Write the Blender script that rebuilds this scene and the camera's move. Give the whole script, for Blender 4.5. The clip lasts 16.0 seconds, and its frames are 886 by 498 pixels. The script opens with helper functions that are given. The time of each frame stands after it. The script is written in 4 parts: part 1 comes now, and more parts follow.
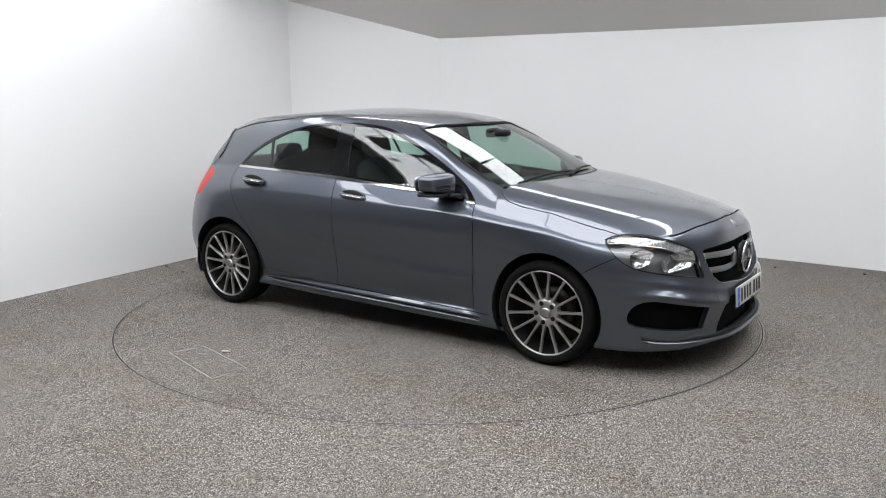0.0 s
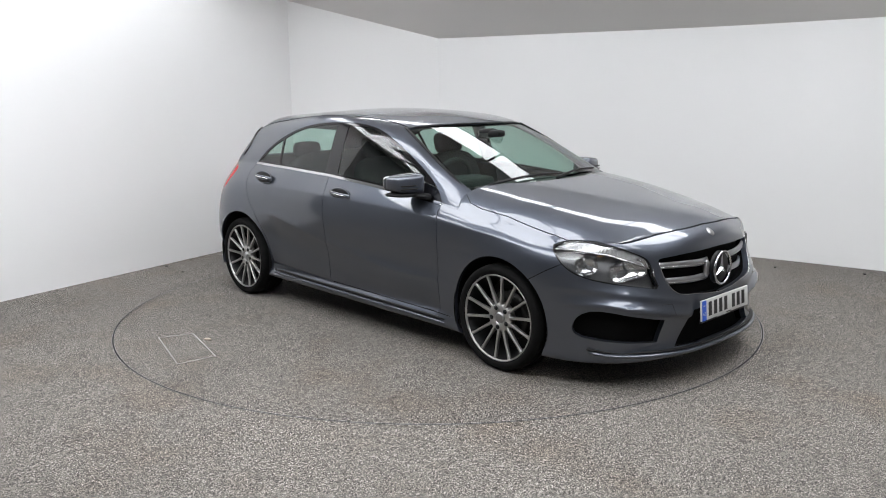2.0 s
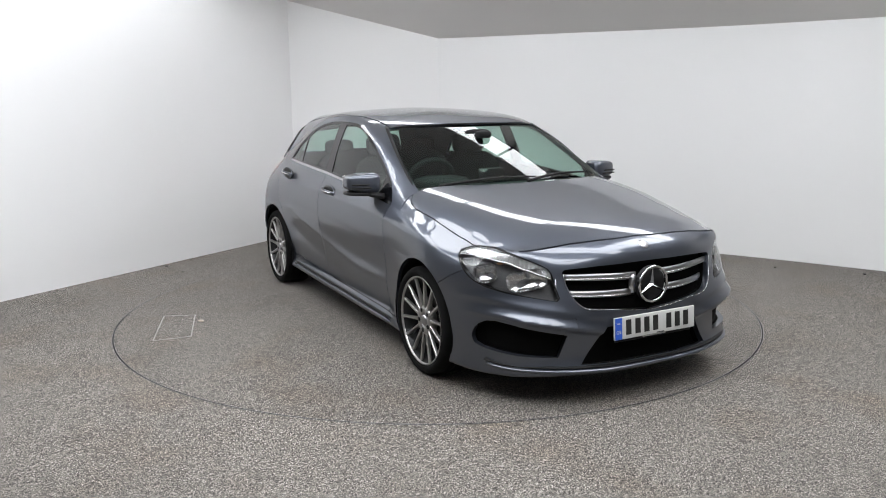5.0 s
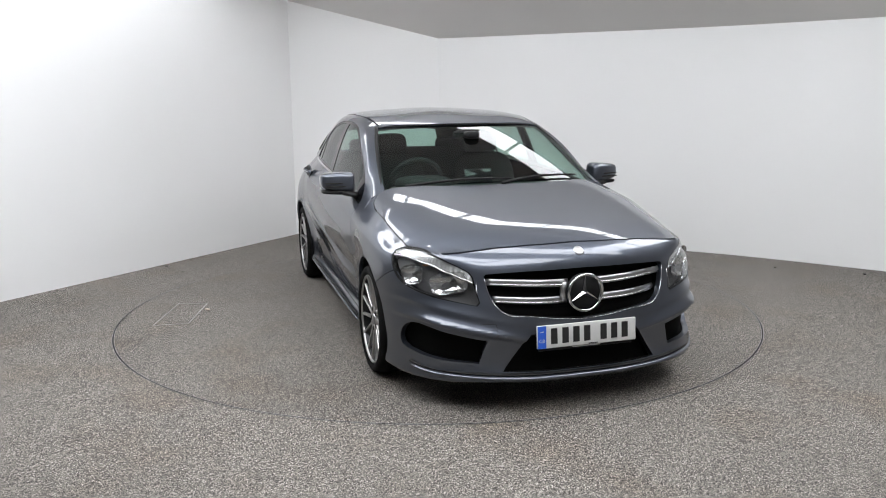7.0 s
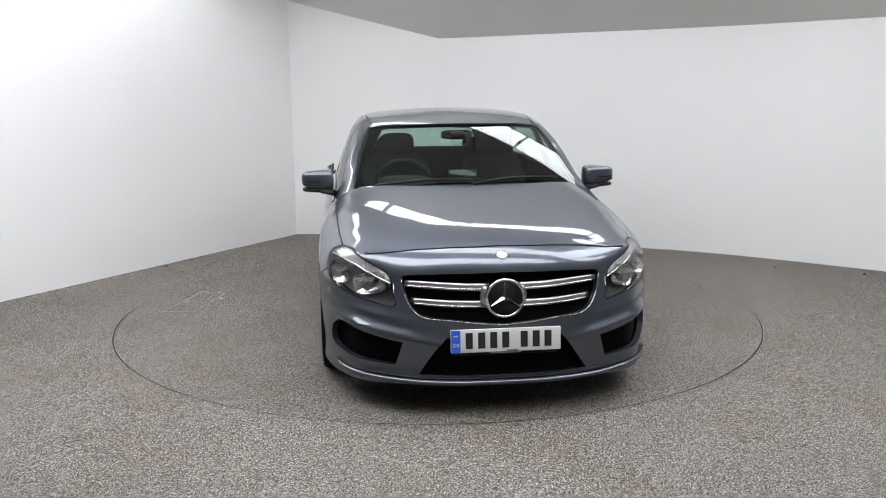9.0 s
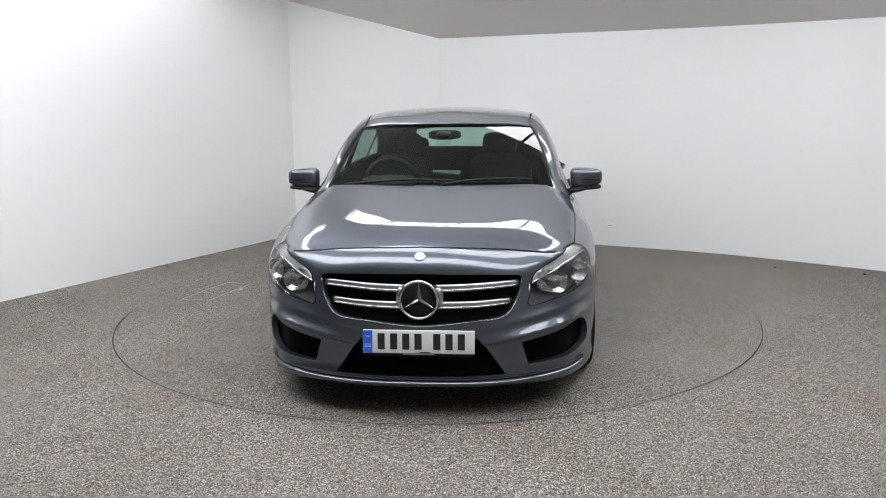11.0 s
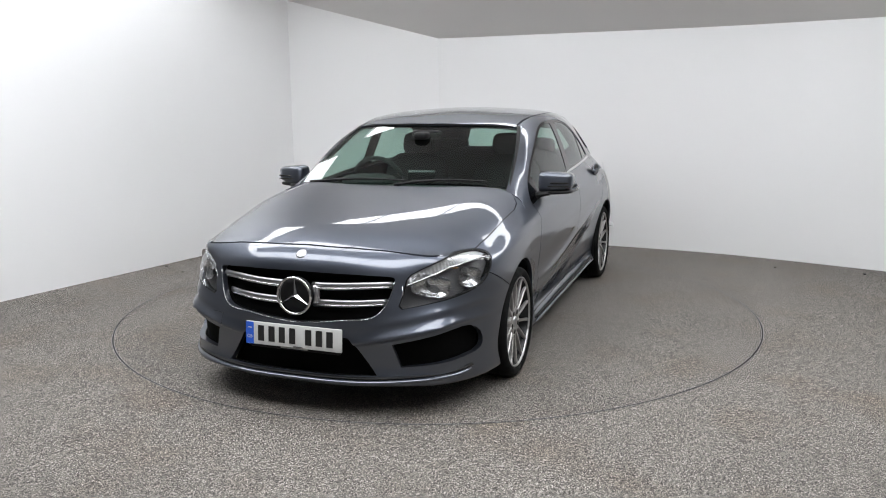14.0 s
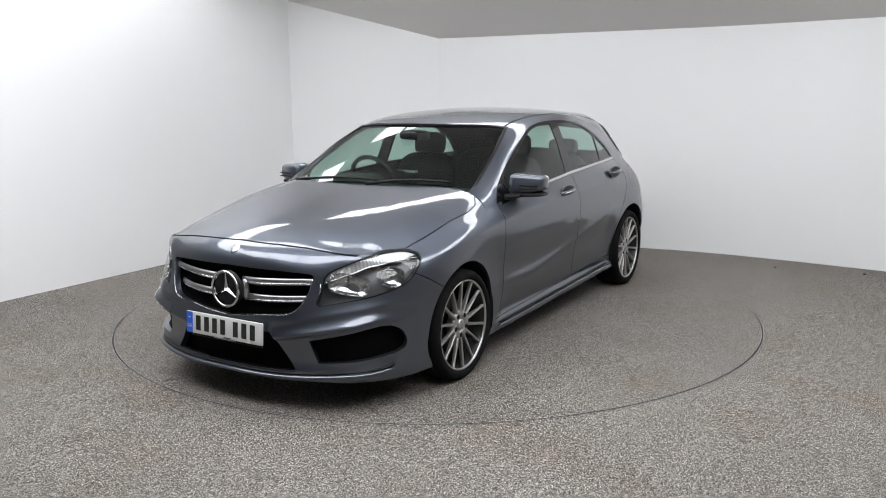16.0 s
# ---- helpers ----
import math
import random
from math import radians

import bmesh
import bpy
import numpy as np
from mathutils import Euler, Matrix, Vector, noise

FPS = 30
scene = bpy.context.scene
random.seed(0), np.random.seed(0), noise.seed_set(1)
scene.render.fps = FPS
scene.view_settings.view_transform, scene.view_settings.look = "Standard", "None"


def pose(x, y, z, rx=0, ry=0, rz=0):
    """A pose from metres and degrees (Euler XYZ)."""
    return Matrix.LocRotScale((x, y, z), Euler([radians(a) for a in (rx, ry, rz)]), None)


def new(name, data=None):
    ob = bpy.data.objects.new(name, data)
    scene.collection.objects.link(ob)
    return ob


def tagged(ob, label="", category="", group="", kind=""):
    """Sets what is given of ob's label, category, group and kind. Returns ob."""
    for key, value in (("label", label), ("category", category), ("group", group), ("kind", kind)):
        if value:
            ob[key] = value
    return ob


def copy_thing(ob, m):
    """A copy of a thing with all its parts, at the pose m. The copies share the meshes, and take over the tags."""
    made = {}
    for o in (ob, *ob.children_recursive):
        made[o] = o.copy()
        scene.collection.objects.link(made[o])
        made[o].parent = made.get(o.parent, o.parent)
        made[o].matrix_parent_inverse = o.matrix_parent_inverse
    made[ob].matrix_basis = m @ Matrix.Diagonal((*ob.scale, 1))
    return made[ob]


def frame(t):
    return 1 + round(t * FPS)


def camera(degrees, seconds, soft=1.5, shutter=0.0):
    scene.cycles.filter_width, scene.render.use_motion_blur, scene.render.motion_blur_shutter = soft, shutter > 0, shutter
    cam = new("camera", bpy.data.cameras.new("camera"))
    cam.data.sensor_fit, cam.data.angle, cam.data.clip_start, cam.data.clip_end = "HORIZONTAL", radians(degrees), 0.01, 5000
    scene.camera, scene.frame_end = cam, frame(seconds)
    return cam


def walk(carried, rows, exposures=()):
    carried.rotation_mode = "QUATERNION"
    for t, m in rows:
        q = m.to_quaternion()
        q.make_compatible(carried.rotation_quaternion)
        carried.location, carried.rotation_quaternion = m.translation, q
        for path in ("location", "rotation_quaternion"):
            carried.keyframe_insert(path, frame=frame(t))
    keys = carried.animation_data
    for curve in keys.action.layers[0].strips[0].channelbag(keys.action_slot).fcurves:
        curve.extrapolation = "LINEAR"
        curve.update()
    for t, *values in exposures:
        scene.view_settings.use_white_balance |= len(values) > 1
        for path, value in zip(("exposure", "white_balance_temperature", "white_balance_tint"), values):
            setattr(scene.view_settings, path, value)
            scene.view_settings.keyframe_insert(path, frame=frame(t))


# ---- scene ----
# ---- camera: fixed on its stand ----
cam = camera(56.88, 16.0, soft=1.0)
EYE, PITCH, ROLL, YAW = (0.0, -5.9405, 1.5275), -10.463, -0.517, 0.376
CAM = pose(*EYE, 90 + PITCH, 0, -YAW) @ pose(0, 0, 0, 0, 0, ROLL)
walk(cam, [(0.0, CAM), (16.0, CAM)])

# ---- light ----
world = bpy.data.worlds.new("world")
scene.world = world
world.use_nodes = True
world.node_tree.nodes["Background"].inputs[0].default_value = (0.9, 0.95, 1.0, 1)
world.node_tree.nodes["Background"].inputs[1].default_value = 0.3


# ---- materials ----
def material(name, colour, rough=0.5, metal=0.0, **extra):
    m = bpy.data.materials.new(name)
    m.use_nodes = True
    b = m.node_tree.nodes["Principled BSDF"]
    b.inputs["Base Color"].default_value = (*colour, 1)
    b.inputs["Roughness"].default_value = rough
    b.inputs["Metallic"].default_value = metal
    for key, value in extra.items():
        b.inputs[key.replace("_", " ")].default_value = value
    return m


PAINT = material("grey_metallic_paint", (0.088, 0.0985, 0.124), 0.41, 0.93, Coat_Weight=1.0, Coat_Roughness=0.006, Coat_IOR=1.62)
TYRE = material("tyre_rubber", (0.005, 0.005, 0.005), 0.8, Specular_IOR_Level=0.12)
ALLOY = material("alloy", (0.42, 0.41, 0.40), 0.38, 0.9)
BLACK = material("black_plastic", (0.006, 0.006, 0.0065), 0.5, Specular_IOR_Level=0.25)
# greys of the unseen walls, set to shape reflections in the car
DARKWALL = material("unseen_dark_wall", (0.16, 0.16, 0.16), 0.8)
GREYWALL = material("unseen_grey_wall", (0.38, 0.38, 0.38), 0.8)
WALLPAINT = material("white_wall_paint", (0.8, 0.8, 0.8), 0.6)


def nodes_of(m):
    t = m.node_tree
    return t, t.nodes["Principled BSDF"]


def speckled(name, tone, dirt):
    """Bonded chip floor: small light and dark chips in a grey-beige ground, with large faint stains."""
    m = material(name, (0.25, 0.23, 0.2), 0.85)
    t, b = nodes_of(m)
    where = t.nodes.new("ShaderNodeTexCoord")
    chips = t.nodes.new("ShaderNodeTexVoronoi")
    chips.inputs["Scale"].default_value = 310
    ramp = t.nodes.new("ShaderNodeValToRGB")
    pick = t.nodes.new("ShaderNodeSeparateColor")
    e = ramp.color_ramp.elements
    e[0].position, e[0].color = 0.0, (0.02 * tone, 0.018 * tone, 0.016 * tone, 1)
    e[1].position, e[1].color = 1.0, (1.05 * tone, 0.985 * tone, 0.90 * tone, 1)
    for p, c in ((0.30, (0.05, 0.044, 0.038)), (0.50, (0.255, 0.231, 0.200)), (0.80, (0.390, 0.356, 0.314))):
        q = e.new(p)
        q.color = (c[0] * tone, c[1] * tone, c[2] * tone, 1)
    stain = t.nodes.new("ShaderNodeTexNoise")
    stain.inputs["Scale"].default_value, stain.inputs["Detail"].default_value = 0.9, 5
    range_ = t.nodes.new("ShaderNodeMapRange")
    range_.inputs["From Min"].default_value, range_.inputs["From Max"].default_value = 0.3, 0.72
    range_.inputs["To Min"].default_value, range_.inputs["To Max"].default_value = 1.0, dirt
    mid = t.nodes.new("ShaderNodeTexNoise")
    mid.inputs["Scale"].default_value, mid.inputs["Detail"].default_value = 22, 3
    mid_range = t.nodes.new("ShaderNodeMapRange")
    mid_range.inputs["To Min"].default_value, mid_range.inputs["To Max"].default_value = 0.9, 1.1
    times = t.nodes.new("ShaderNodeMath")
    times.operation = "MULTIPLY"
    tint = t.nodes.new("ShaderNodeMix")
    tint.data_type, tint.blend_type = "RGBA", "MULTIPLY"
    tint.inputs[0].default_value = 1.0
    bump = t.nodes.new("ShaderNodeBump")
    bump.inputs["Strength"].default_value, bump.inputs["Distance"].default_value = 0.8, 0.003
    for n in (chips, stain, mid):
        t.links.new(where.outputs["Object"], n.inputs["Vector"])
    t.links.new(chips.outputs["Color"], pick.inputs[0])
    t.links.new(pick.outputs[0], ramp.inputs[0])
    t.links.new(stain.outputs["Fac"], range_.inputs["Value"])
    t.links.new(mid.outputs["Fac"], mid_range.inputs["Value"])
    t.links.new(range_.outputs[0], times.inputs[0])
    t.links.new(mid_range.outputs[0], times.inputs[1])
    t.links.new(ramp.outputs[0], tint.inputs["A"])
    t.links.new(times.outputs[0], tint.inputs["B"])
    # brownish dirt in soft patches
    soil = t.nodes.new("ShaderNodeTexNoise")
    soil.inputs["Scale"].default_value, soil.inputs["Detail"].default_value = 1.7, 6
    soil_range = t.nodes.new("ShaderNodeMapRange")
    soil_range.inputs["From Min"].default_value, soil_range.inputs["From Max"].default_value = 0.5, 0.75
    t.links.new(where.outputs["Object"], soil.inputs["Vector"])
    t.links.new(soil.outputs["Fac"], soil_range.inputs["Value"])
    brown = t.nodes.new("ShaderNodeMix")
    brown.data_type, brown.blend_type = "RGBA", "MULTIPLY"
    brown.inputs["B"].default_value = (0.92, 0.84, 0.76, 1)
    t.links.new(soil_range.outputs[0], brown.inputs["Factor"])
    t.links.new(tint.outputs["Result"], brown.inputs["A"])
    t.links.new(brown.outputs["Result"], b.inputs["Base Color"])
    t.links.new(chips.outputs["Distance"], bump.inputs["Height"])
    t.links.new(bump.outputs[0], b.inputs["Normal"])
    return m


def uneven(m, scale, amount, bump=0.0):
    """Faint brightness and roughness variation at two scales."""
    t, b = nodes_of(m)
    colour = b.inputs["Base Color"].default_value[:]
    rough = b.inputs["Roughness"].default_value
    where = t.nodes.new("ShaderNodeTexCoord")
    n = t.nodes.new("ShaderNodeTexNoise")
    n.inputs["Scale"].default_value, n.inputs["Detail"].default_value = scale, 8
    t.links.new(where.outputs["Object"], n.inputs["Vector"])
    r = t.nodes.new("ShaderNodeMix")
    r.data_type = "RGBA"
    r.inputs["A"].default_value = (*[c * (1 - amount) for c in colour[:3]], 1)
    r.inputs["B"].default_value = (*[min(1, c * (1 + amount)) for c in colour[:3]], 1)
    t.links.new(n.outputs["Fac"], r.inputs["Factor"])
    t.links.new(r.outputs["Result"], b.inputs["Base Color"])
    k = t.nodes.new("ShaderNodeMapRange")
    k.inputs["To Min"].default_value, k.inputs["To Max"].default_value = rough * (1 - amount), min(1, rough * (1 + amount))
    t.links.new(n.outputs["Fac"], k.inputs["Value"])
    t.links.new(k.outputs[0], b.inputs["Roughness"])
    if bump:
        h = t.nodes.new("ShaderNodeBump")
        h.inputs["Strength"].default_value, h.inputs["Distance"].default_value = bump, 0.002
        fine = t.nodes.new("ShaderNodeTexNoise")
        fine.inputs["Scale"].default_value = scale * 40
        t.links.new(where.outputs["Object"], fine.inputs["Vector"])
        t.links.new(fine.outputs["Fac"], h.inputs["Height"])
        t.links.new(h.outputs[0], b.inputs["Normal"])
    return m


CARPET = speckled("speckled_floor", 0.60, 0.84)


COVEPAINT = material("matt_white_ceiling", (0.74, 0.725, 0.71), 0.8)
DISCCARPET = speckled("speckled_disc", 0.565, 0.80)
EDGEMETAL = material("brushed_aluminium", (0.32, 0.315, 0.31), 0.5, 0.5)
HATCHEDGE = material("hatch_metal", (0.34, 0.33, 0.31), 0.45, 0.6)
HATCHTAB = material("hatch_tab", (0.42, 0.36, 0.29), 0.6)
BARGREY = material("bar_grey", (0.08, 0.08, 0.085), 0.5)
SKYLIGHT = material("roof_light_sheet", (0.8, 0.8, 0.8), 0.5, Emission_Color=(0.945, 0.965, 1.0, 1), Emission_Strength=7.05)
GLOSSBLACK = material("gloss_black", (0.004, 0.004, 0.005), 0.06)
CHROMED = material("chrome", (0.62, 0.62, 0.63), 0.08, 1.0)
SILVER = material("satin_silver", (0.42, 0.42, 0.43), 0.33, 1.0)
CAPGREY = material("cap_silver", (0.45, 0.45, 0.46), 0.3, 1.0)
# dark grey barrel and steel disc, darkened further for shade between the spokes
DARKALLOY = material("shaded_dark_alloy", (0.022, 0.022, 0.023), 0.38, 0.6)
BRAKE = material("shaded_brake_steel", (0.035, 0.034, 0.033), 0.45, 0.8)
MESH = material("black_mesh", (0.002, 0.002, 0.002), 0.7, Specular_IOR_Level=0.06)
REDLENS = material("red_lens", (0.45, 0.01, 0.015), 0.1)
LAMPGREY = material("lamp_grey", (0.13, 0.13, 0.135), 0.3, 0.5)
REFLECTOR = material("reflector", (0.62, 0.62, 0.63), 0.2, 1.0)
MIRROR = material("mirror", (0.9, 0.9, 0.9), 0.02, 1.0)
PLATE = material("plate_white", (0.55, 0.55, 0.54), 0.4)
PLATEBLUE = material("plate_blue", (0.02, 0.10, 0.55), 0.4)
INK = material("plate_black", (0.01, 0.01, 0.01), 0.5)
LINER = material("roof_lining", (0.06, 0.06, 0.06), 0.9)
FABRIC = material("seat_fabric", (0.016, 0.016, 0.017), 0.9, Specular_IOR_Level=0.2)
DASH = material("dash_plastic", (0.022, 0.024, 0.024), 0.7, Specular_IOR_Level=0.3)


FLUTED = material("fluted_chrome", (0.66, 0.66, 0.67), 0.12, 0.6)
t, b = nodes_of(FLUTED)
wave, place_, ridge = t.nodes.new("ShaderNodeTexWave"), t.nodes.new("ShaderNodeTexCoord"), t.nodes.new("ShaderNodeBump")
wave.inputs["Scale"].default_value = 22
ridge.inputs["Strength"].default_value, ridge.inputs["Distance"].default_value = 0.7, 0.004
t.links.new(place_.outputs["Object"], wave.inputs["Vector"])
t.links.new(wave.outputs["Fac"], ridge.inputs["Height"])
t.links.new(ridge.outputs[0], b.inputs["Normal"])
AMBER = material("amber", (0.42, 0.22, 0.10), 0.3)
uneven(DARKWALL, 0.8, 0.08, 0.1)
uneven(GREYWALL, 0.8, 0.08, 0.1)
uneven(WALLPAINT, 0.8, 0.03, 0.15)
uneven(COVEPAINT, 0.8, 0.03, 0.15)
uneven(TYRE, 30, 0.25)
uneven(ALLOY, 25, 0.12)


def clear(name, tint, gloss=0.0, head_on=0.08):
    """A thin pane: tinted see-through, with mirror gloss that rises towards grazing views alike from both sides."""
    m = bpy.data.materials.new(name)
    m.use_nodes = True
    t = m.node_tree
    t.nodes.clear()
    out, mix, facing = t.nodes.new("ShaderNodeOutputMaterial"), t.nodes.new("ShaderNodeMixShader"), t.nodes.new("ShaderNodeLayerWeight")
    see, shine = t.nodes.new("ShaderNodeBsdfTransparent"), t.nodes.new("ShaderNodeBsdfGlossy")
    rise, scale = t.nodes.new("ShaderNodeMath"), t.nodes.new("ShaderNodeMapRange")
    rise.operation, rise.inputs[1].default_value = "POWER", 4.5
    scale.inputs["To Min"].default_value, scale.inputs["To Max"].default_value = head_on, 1.0
    facing.inputs[0].default_value = 0.5
    see.inputs[0].default_value = (*tint, 1)
    shine.inputs["Roughness"].default_value = gloss
    t.links.new(facing.outputs["Facing"], rise.inputs[0])
    t.links.new(rise.outputs[0], scale.inputs["Value"])
    t.links.new(scale.outputs[0], mix.inputs[0])
    t.links.new(see.outputs[0], mix.inputs[1])
    t.links.new(shine.outputs[0], mix.inputs[2])
    t.links.new(mix.outputs[0], out.inputs[0])
    return m


GLASS = clear("tinted_glass", (0.64, 0.80, 0.735), 0.0, 0.085)
LENS = clear("lamp_lens", (0.96, 0.97, 0.97), 0.0, 0.05)


# ---- mesh helpers ----
def link(name, bm, mat, parent=None, label="", smooth=True):
    me = bpy.data.meshes.new(name)
    for f in bm.faces:
        f.smooth = smooth
    bm.to_mesh(me)
    bm.free()
    for m in (mat if isinstance(mat, (list, tuple)) else [mat]):
        me.materials.append(m)
    ob = new(name, me)
    if parent:
        ob.parent = parent
    if label:
        ob["label"] = label
    return ob


def part(name, bm, mat, parent, label="", smooth=True):
    return link(name, bm, mat, parent, label, smooth)


def spline(points, params, at):
    """Natural cubic spline through points (n, ..., 3) at the parameters."""
    p, t = np.asarray(points, float), np.asarray(params, float)
    n = len(t)
    h = np.diff(t)
    a = np.zeros((n, n))
    rhs = np.zeros(p.shape)
    a[0, 0] = a[-1, -1] = 1
    for i in range(1, n - 1):
        a[i, i - 1], a[i, i], a[i, i + 1] = h[i - 1], 2 * (h[i - 1] + h[i]), h[i]
        rhs[i] = 6 * ((p[i + 1] - p[i]) / h[i] - (p[i] - p[i - 1]) / h[i - 1])
    m = np.linalg.solve(a, rhs.reshape(n, -1)).reshape(p.shape)
    at = np.asarray(at, float)
    k = np.clip(np.searchsorted(t, at, "right") - 1, 0, n - 2)
    shape = (-1,) + (1,) * (p.ndim - 1)
    hk, x0, x1 = h[k].reshape(shape), (t[k + 1] - at).reshape(shape), (at - t[k]).reshape(shape)
    return (m[k] * x0 ** 3 + m[k + 1] * x1 ** 3) / (6 * hk) + (p[k] / hk - m[k] * hk / 6) * x0 + (p[k + 1] / hk - m[k + 1] * hk / 6) * x1


def chords(net, axis):
    d = np.linalg.norm(np.diff(net, axis=axis), axis=-1).mean(axis=1 - axis)
    return np.concatenate([[0], np.cumsum(np.maximum(d, 0.01) ** 0.75)])


def patch(net, nu, nv, mirror=()):
    """A smooth sheet through a net of points (u, v, 3), nu cells per u span and nv per v span; mirror: the ends that meet y = 0."""
    net = np.array(net, float)
    flip = np.array([1, -1, 1])
    pre = [0, 0]
    post = [0, 0]
    if "u0" in mirror:
        net, pre[0] = np.concatenate([net[2:0:-1] * flip, net]), 2
    if "u1" in mirror:
        net, post[0] = np.concatenate([net, net[-2:-4:-1] * flip]), 2
    if "v1" in mirror:
        net, post[1] = np.concatenate([net, net[:, -2:-4:-1] * flip], axis=1), 2
    tu, tv = chords(net, 0), chords(net, 1)
    dense = lambda t, a, b, n: np.concatenate([np.linspace(t[i], t[i + 1], n, endpoint=False) for i in range(a, len(t) - 1 - b)] + [[t[len(t) - 1 - b]]])
    g = spline(net, tu, dense(tu, pre[0], post[0], nu))
    return spline(g.swapaxes(0, 1), tv, dense(tv, pre[1], post[1], nv)).swapaxes(0, 1)


def sheet(grid, flip=False):
    bm = bmesh.new()
    nu, nv = grid.shape[:2]
    v = [[bm.verts.new(grid[i, j]) for j in range(nv)] for i in range(nu)]
    for i in range(nu - 1):
        for j in range(nv - 1):
            q = [v[i][j], v[i + 1][j], v[i + 1][j + 1], v[i][j + 1]]
            bm.faces.new(q[::-1] if flip else q)
    bm.normal_update()
    return bm


# ---- simple solids ----
def tube(points, radius, segments=10, closed=False, squash=(1, 1), axis=None):
    """A swept bar along points; squash: half sizes across (side, up) times radius."""
    bm = bmesh.new()
    pts = [Vector(p) for p in points]
    n = len(pts)
    rings = []
    for i, p in enumerate(pts):
        a, b = (pts[i - 1], pts[(i + 1) % n]) if closed else (pts[max(i - 1, 0)], pts[min(i + 1, n - 1)])
        d = (b - a).normalized()
        up = Vector(axis) if axis else (Vector((0, 0, 1)) if abs(d.z) < 0.9 else Vector((1, 0, 0)))
        s = d.cross(up).normalized()
        u = s.cross(d).normalized()
        r = radius[i] if isinstance(radius, (list, tuple)) else radius
        rings.append([bm.verts.new(p + s * math.cos(2 * math.pi * k / segments) * r * squash[0] + u * math.sin(2 * math.pi * k / segments) * r * squash[1]) for k in range(segments)])
    for i in range(n if closed else n - 1):
        a, b = rings[i], rings[(i + 1) % n]
        for k in range(segments):
            bm.faces.new((a[k], a[(k + 1) % segments], b[(k + 1) % segments], b[k]))
    if not closed:
        bm.faces.new(rings[0][::-1]), bm.faces.new(rings[-1])
    bmesh.ops.recalc_face_normals(bm, faces=bm.faces)
    return bm


def lathe(profile, m, segments=64, closed=False):
    """Turn (radius, along) pairs round the local y axis, placed by m."""
    bm = bmesh.new()
    rings = [[bm.verts.new(m @ Vector((r * math.cos(2 * math.pi * k / segments), a, r * math.sin(2 * math.pi * k / segments)))) for k in range(segments)] for r, a in profile]
    n = len(rings)
    for i in range(n if closed else n - 1):
        a, b = rings[i], rings[(i + 1) % n]
        for k in range(segments):
            bm.faces.new((a[k], a[(k + 1) % segments], b[(k + 1) % segments], b[k]))
    bmesh.ops.remove_doubles(bm, verts=bm.verts, dist=1e-6)
    bmesh.ops.recalc_face_normals(bm, faces=bm.faces)
    return bm


def block(centre, size, bevel=0.01, turn=None, segments=3, bm=None):
    own = bm is None
    bm = bm or bmesh.new()
    m = Matrix.Translation(centre) @ (turn or Matrix.Identity(4)) @ Matrix.Diagonal((*size, 1))
    made = bmesh.ops.create_cube(bm, size=1, matrix=m)["verts"]
    if bevel:
        edges = list({e for v in made for e in v.link_edges})
        bmesh.ops.bevel(bm, geom=edges, offset=bevel, segments=segments, profile=0.5, affect="EDGES")
    return bm


def pillow(centre, size, power=0.5, turn=None, nu=24, nv=14, shape=None):
    """A rounded box (superellipsoid); shape(p) may bend its unit form."""
    bm = bmesh.new()
    m = Matrix.Translation(centre) @ (turn or Matrix.Identity(4))
    sgn = lambda c: math.copysign(abs(c) ** power, c)
    rows = []
    for j in range(nv + 1):
        b = -math.pi / 2 + math.pi * j / nv
        row = []
        for i in range(nu):
            a = 2 * math.pi * i / nu
            p = Vector((sgn(math.cos(b)) * sgn(math.cos(a)), sgn(math.cos(b)) * sgn(math.sin(a)), sgn(math.sin(b))))
            p = shape(p) if shape else p
            row.append(bm.verts.new(m @ Vector((p.x * size[0] / 2, p.y * size[1] / 2, p.z * size[2] / 2))))
        rows.append(row)
    for a, b in zip(rows, rows[1:]):
        for i in range(nu):
            bm.faces.new((a[i], a[(i + 1) % nu], b[(i + 1) % nu], b[i]))
    bmesh.ops.remove_doubles(bm, verts=bm.verts, dist=1e-5)
    bmesh.ops.recalc_face_normals(bm, faces=bm.faces)
    return bm


def soft_line(points, n=40):
    p = np.array(points, float)
    t = np.concatenate([[0], np.cumsum(np.linalg.norm(np.diff(p, axis=0), axis=1))])
    return [Vector(q) for q in spline(p, t, np.linspace(0, t[-1], n))]


def both_ways(points):
    return [(x, -y, z) for x, y, z in points[:0:-1]] + list(points)


# ---- the room: two long walls at right angles with a chamfered corner, a sloping cove and a roof-light loop ----
FLOOR_R = 2.2643
WALLS = [(-8.1, -8.0), (-4.75, -2.12), (-3.4, 0.25), (-1.62, 3.37), (0.03, 3.25), (2.88, 1.9), (8.0, -2.35), (8.0, -8.0)]
CORNER, ALONG, INWARD = Vector((0.03, 3.25)), Vector((0.9037, -0.4281)), Vector((-0.4281, -0.9037))
LOW_Z, HIGH_Z = 2.165, 2.96


def at(a, d, z):
    """A point a metres along the back wall and d metres in from it."""
    p = CORNER + ALONG * a + INWARD * d
    return (p.x, p.y, z)


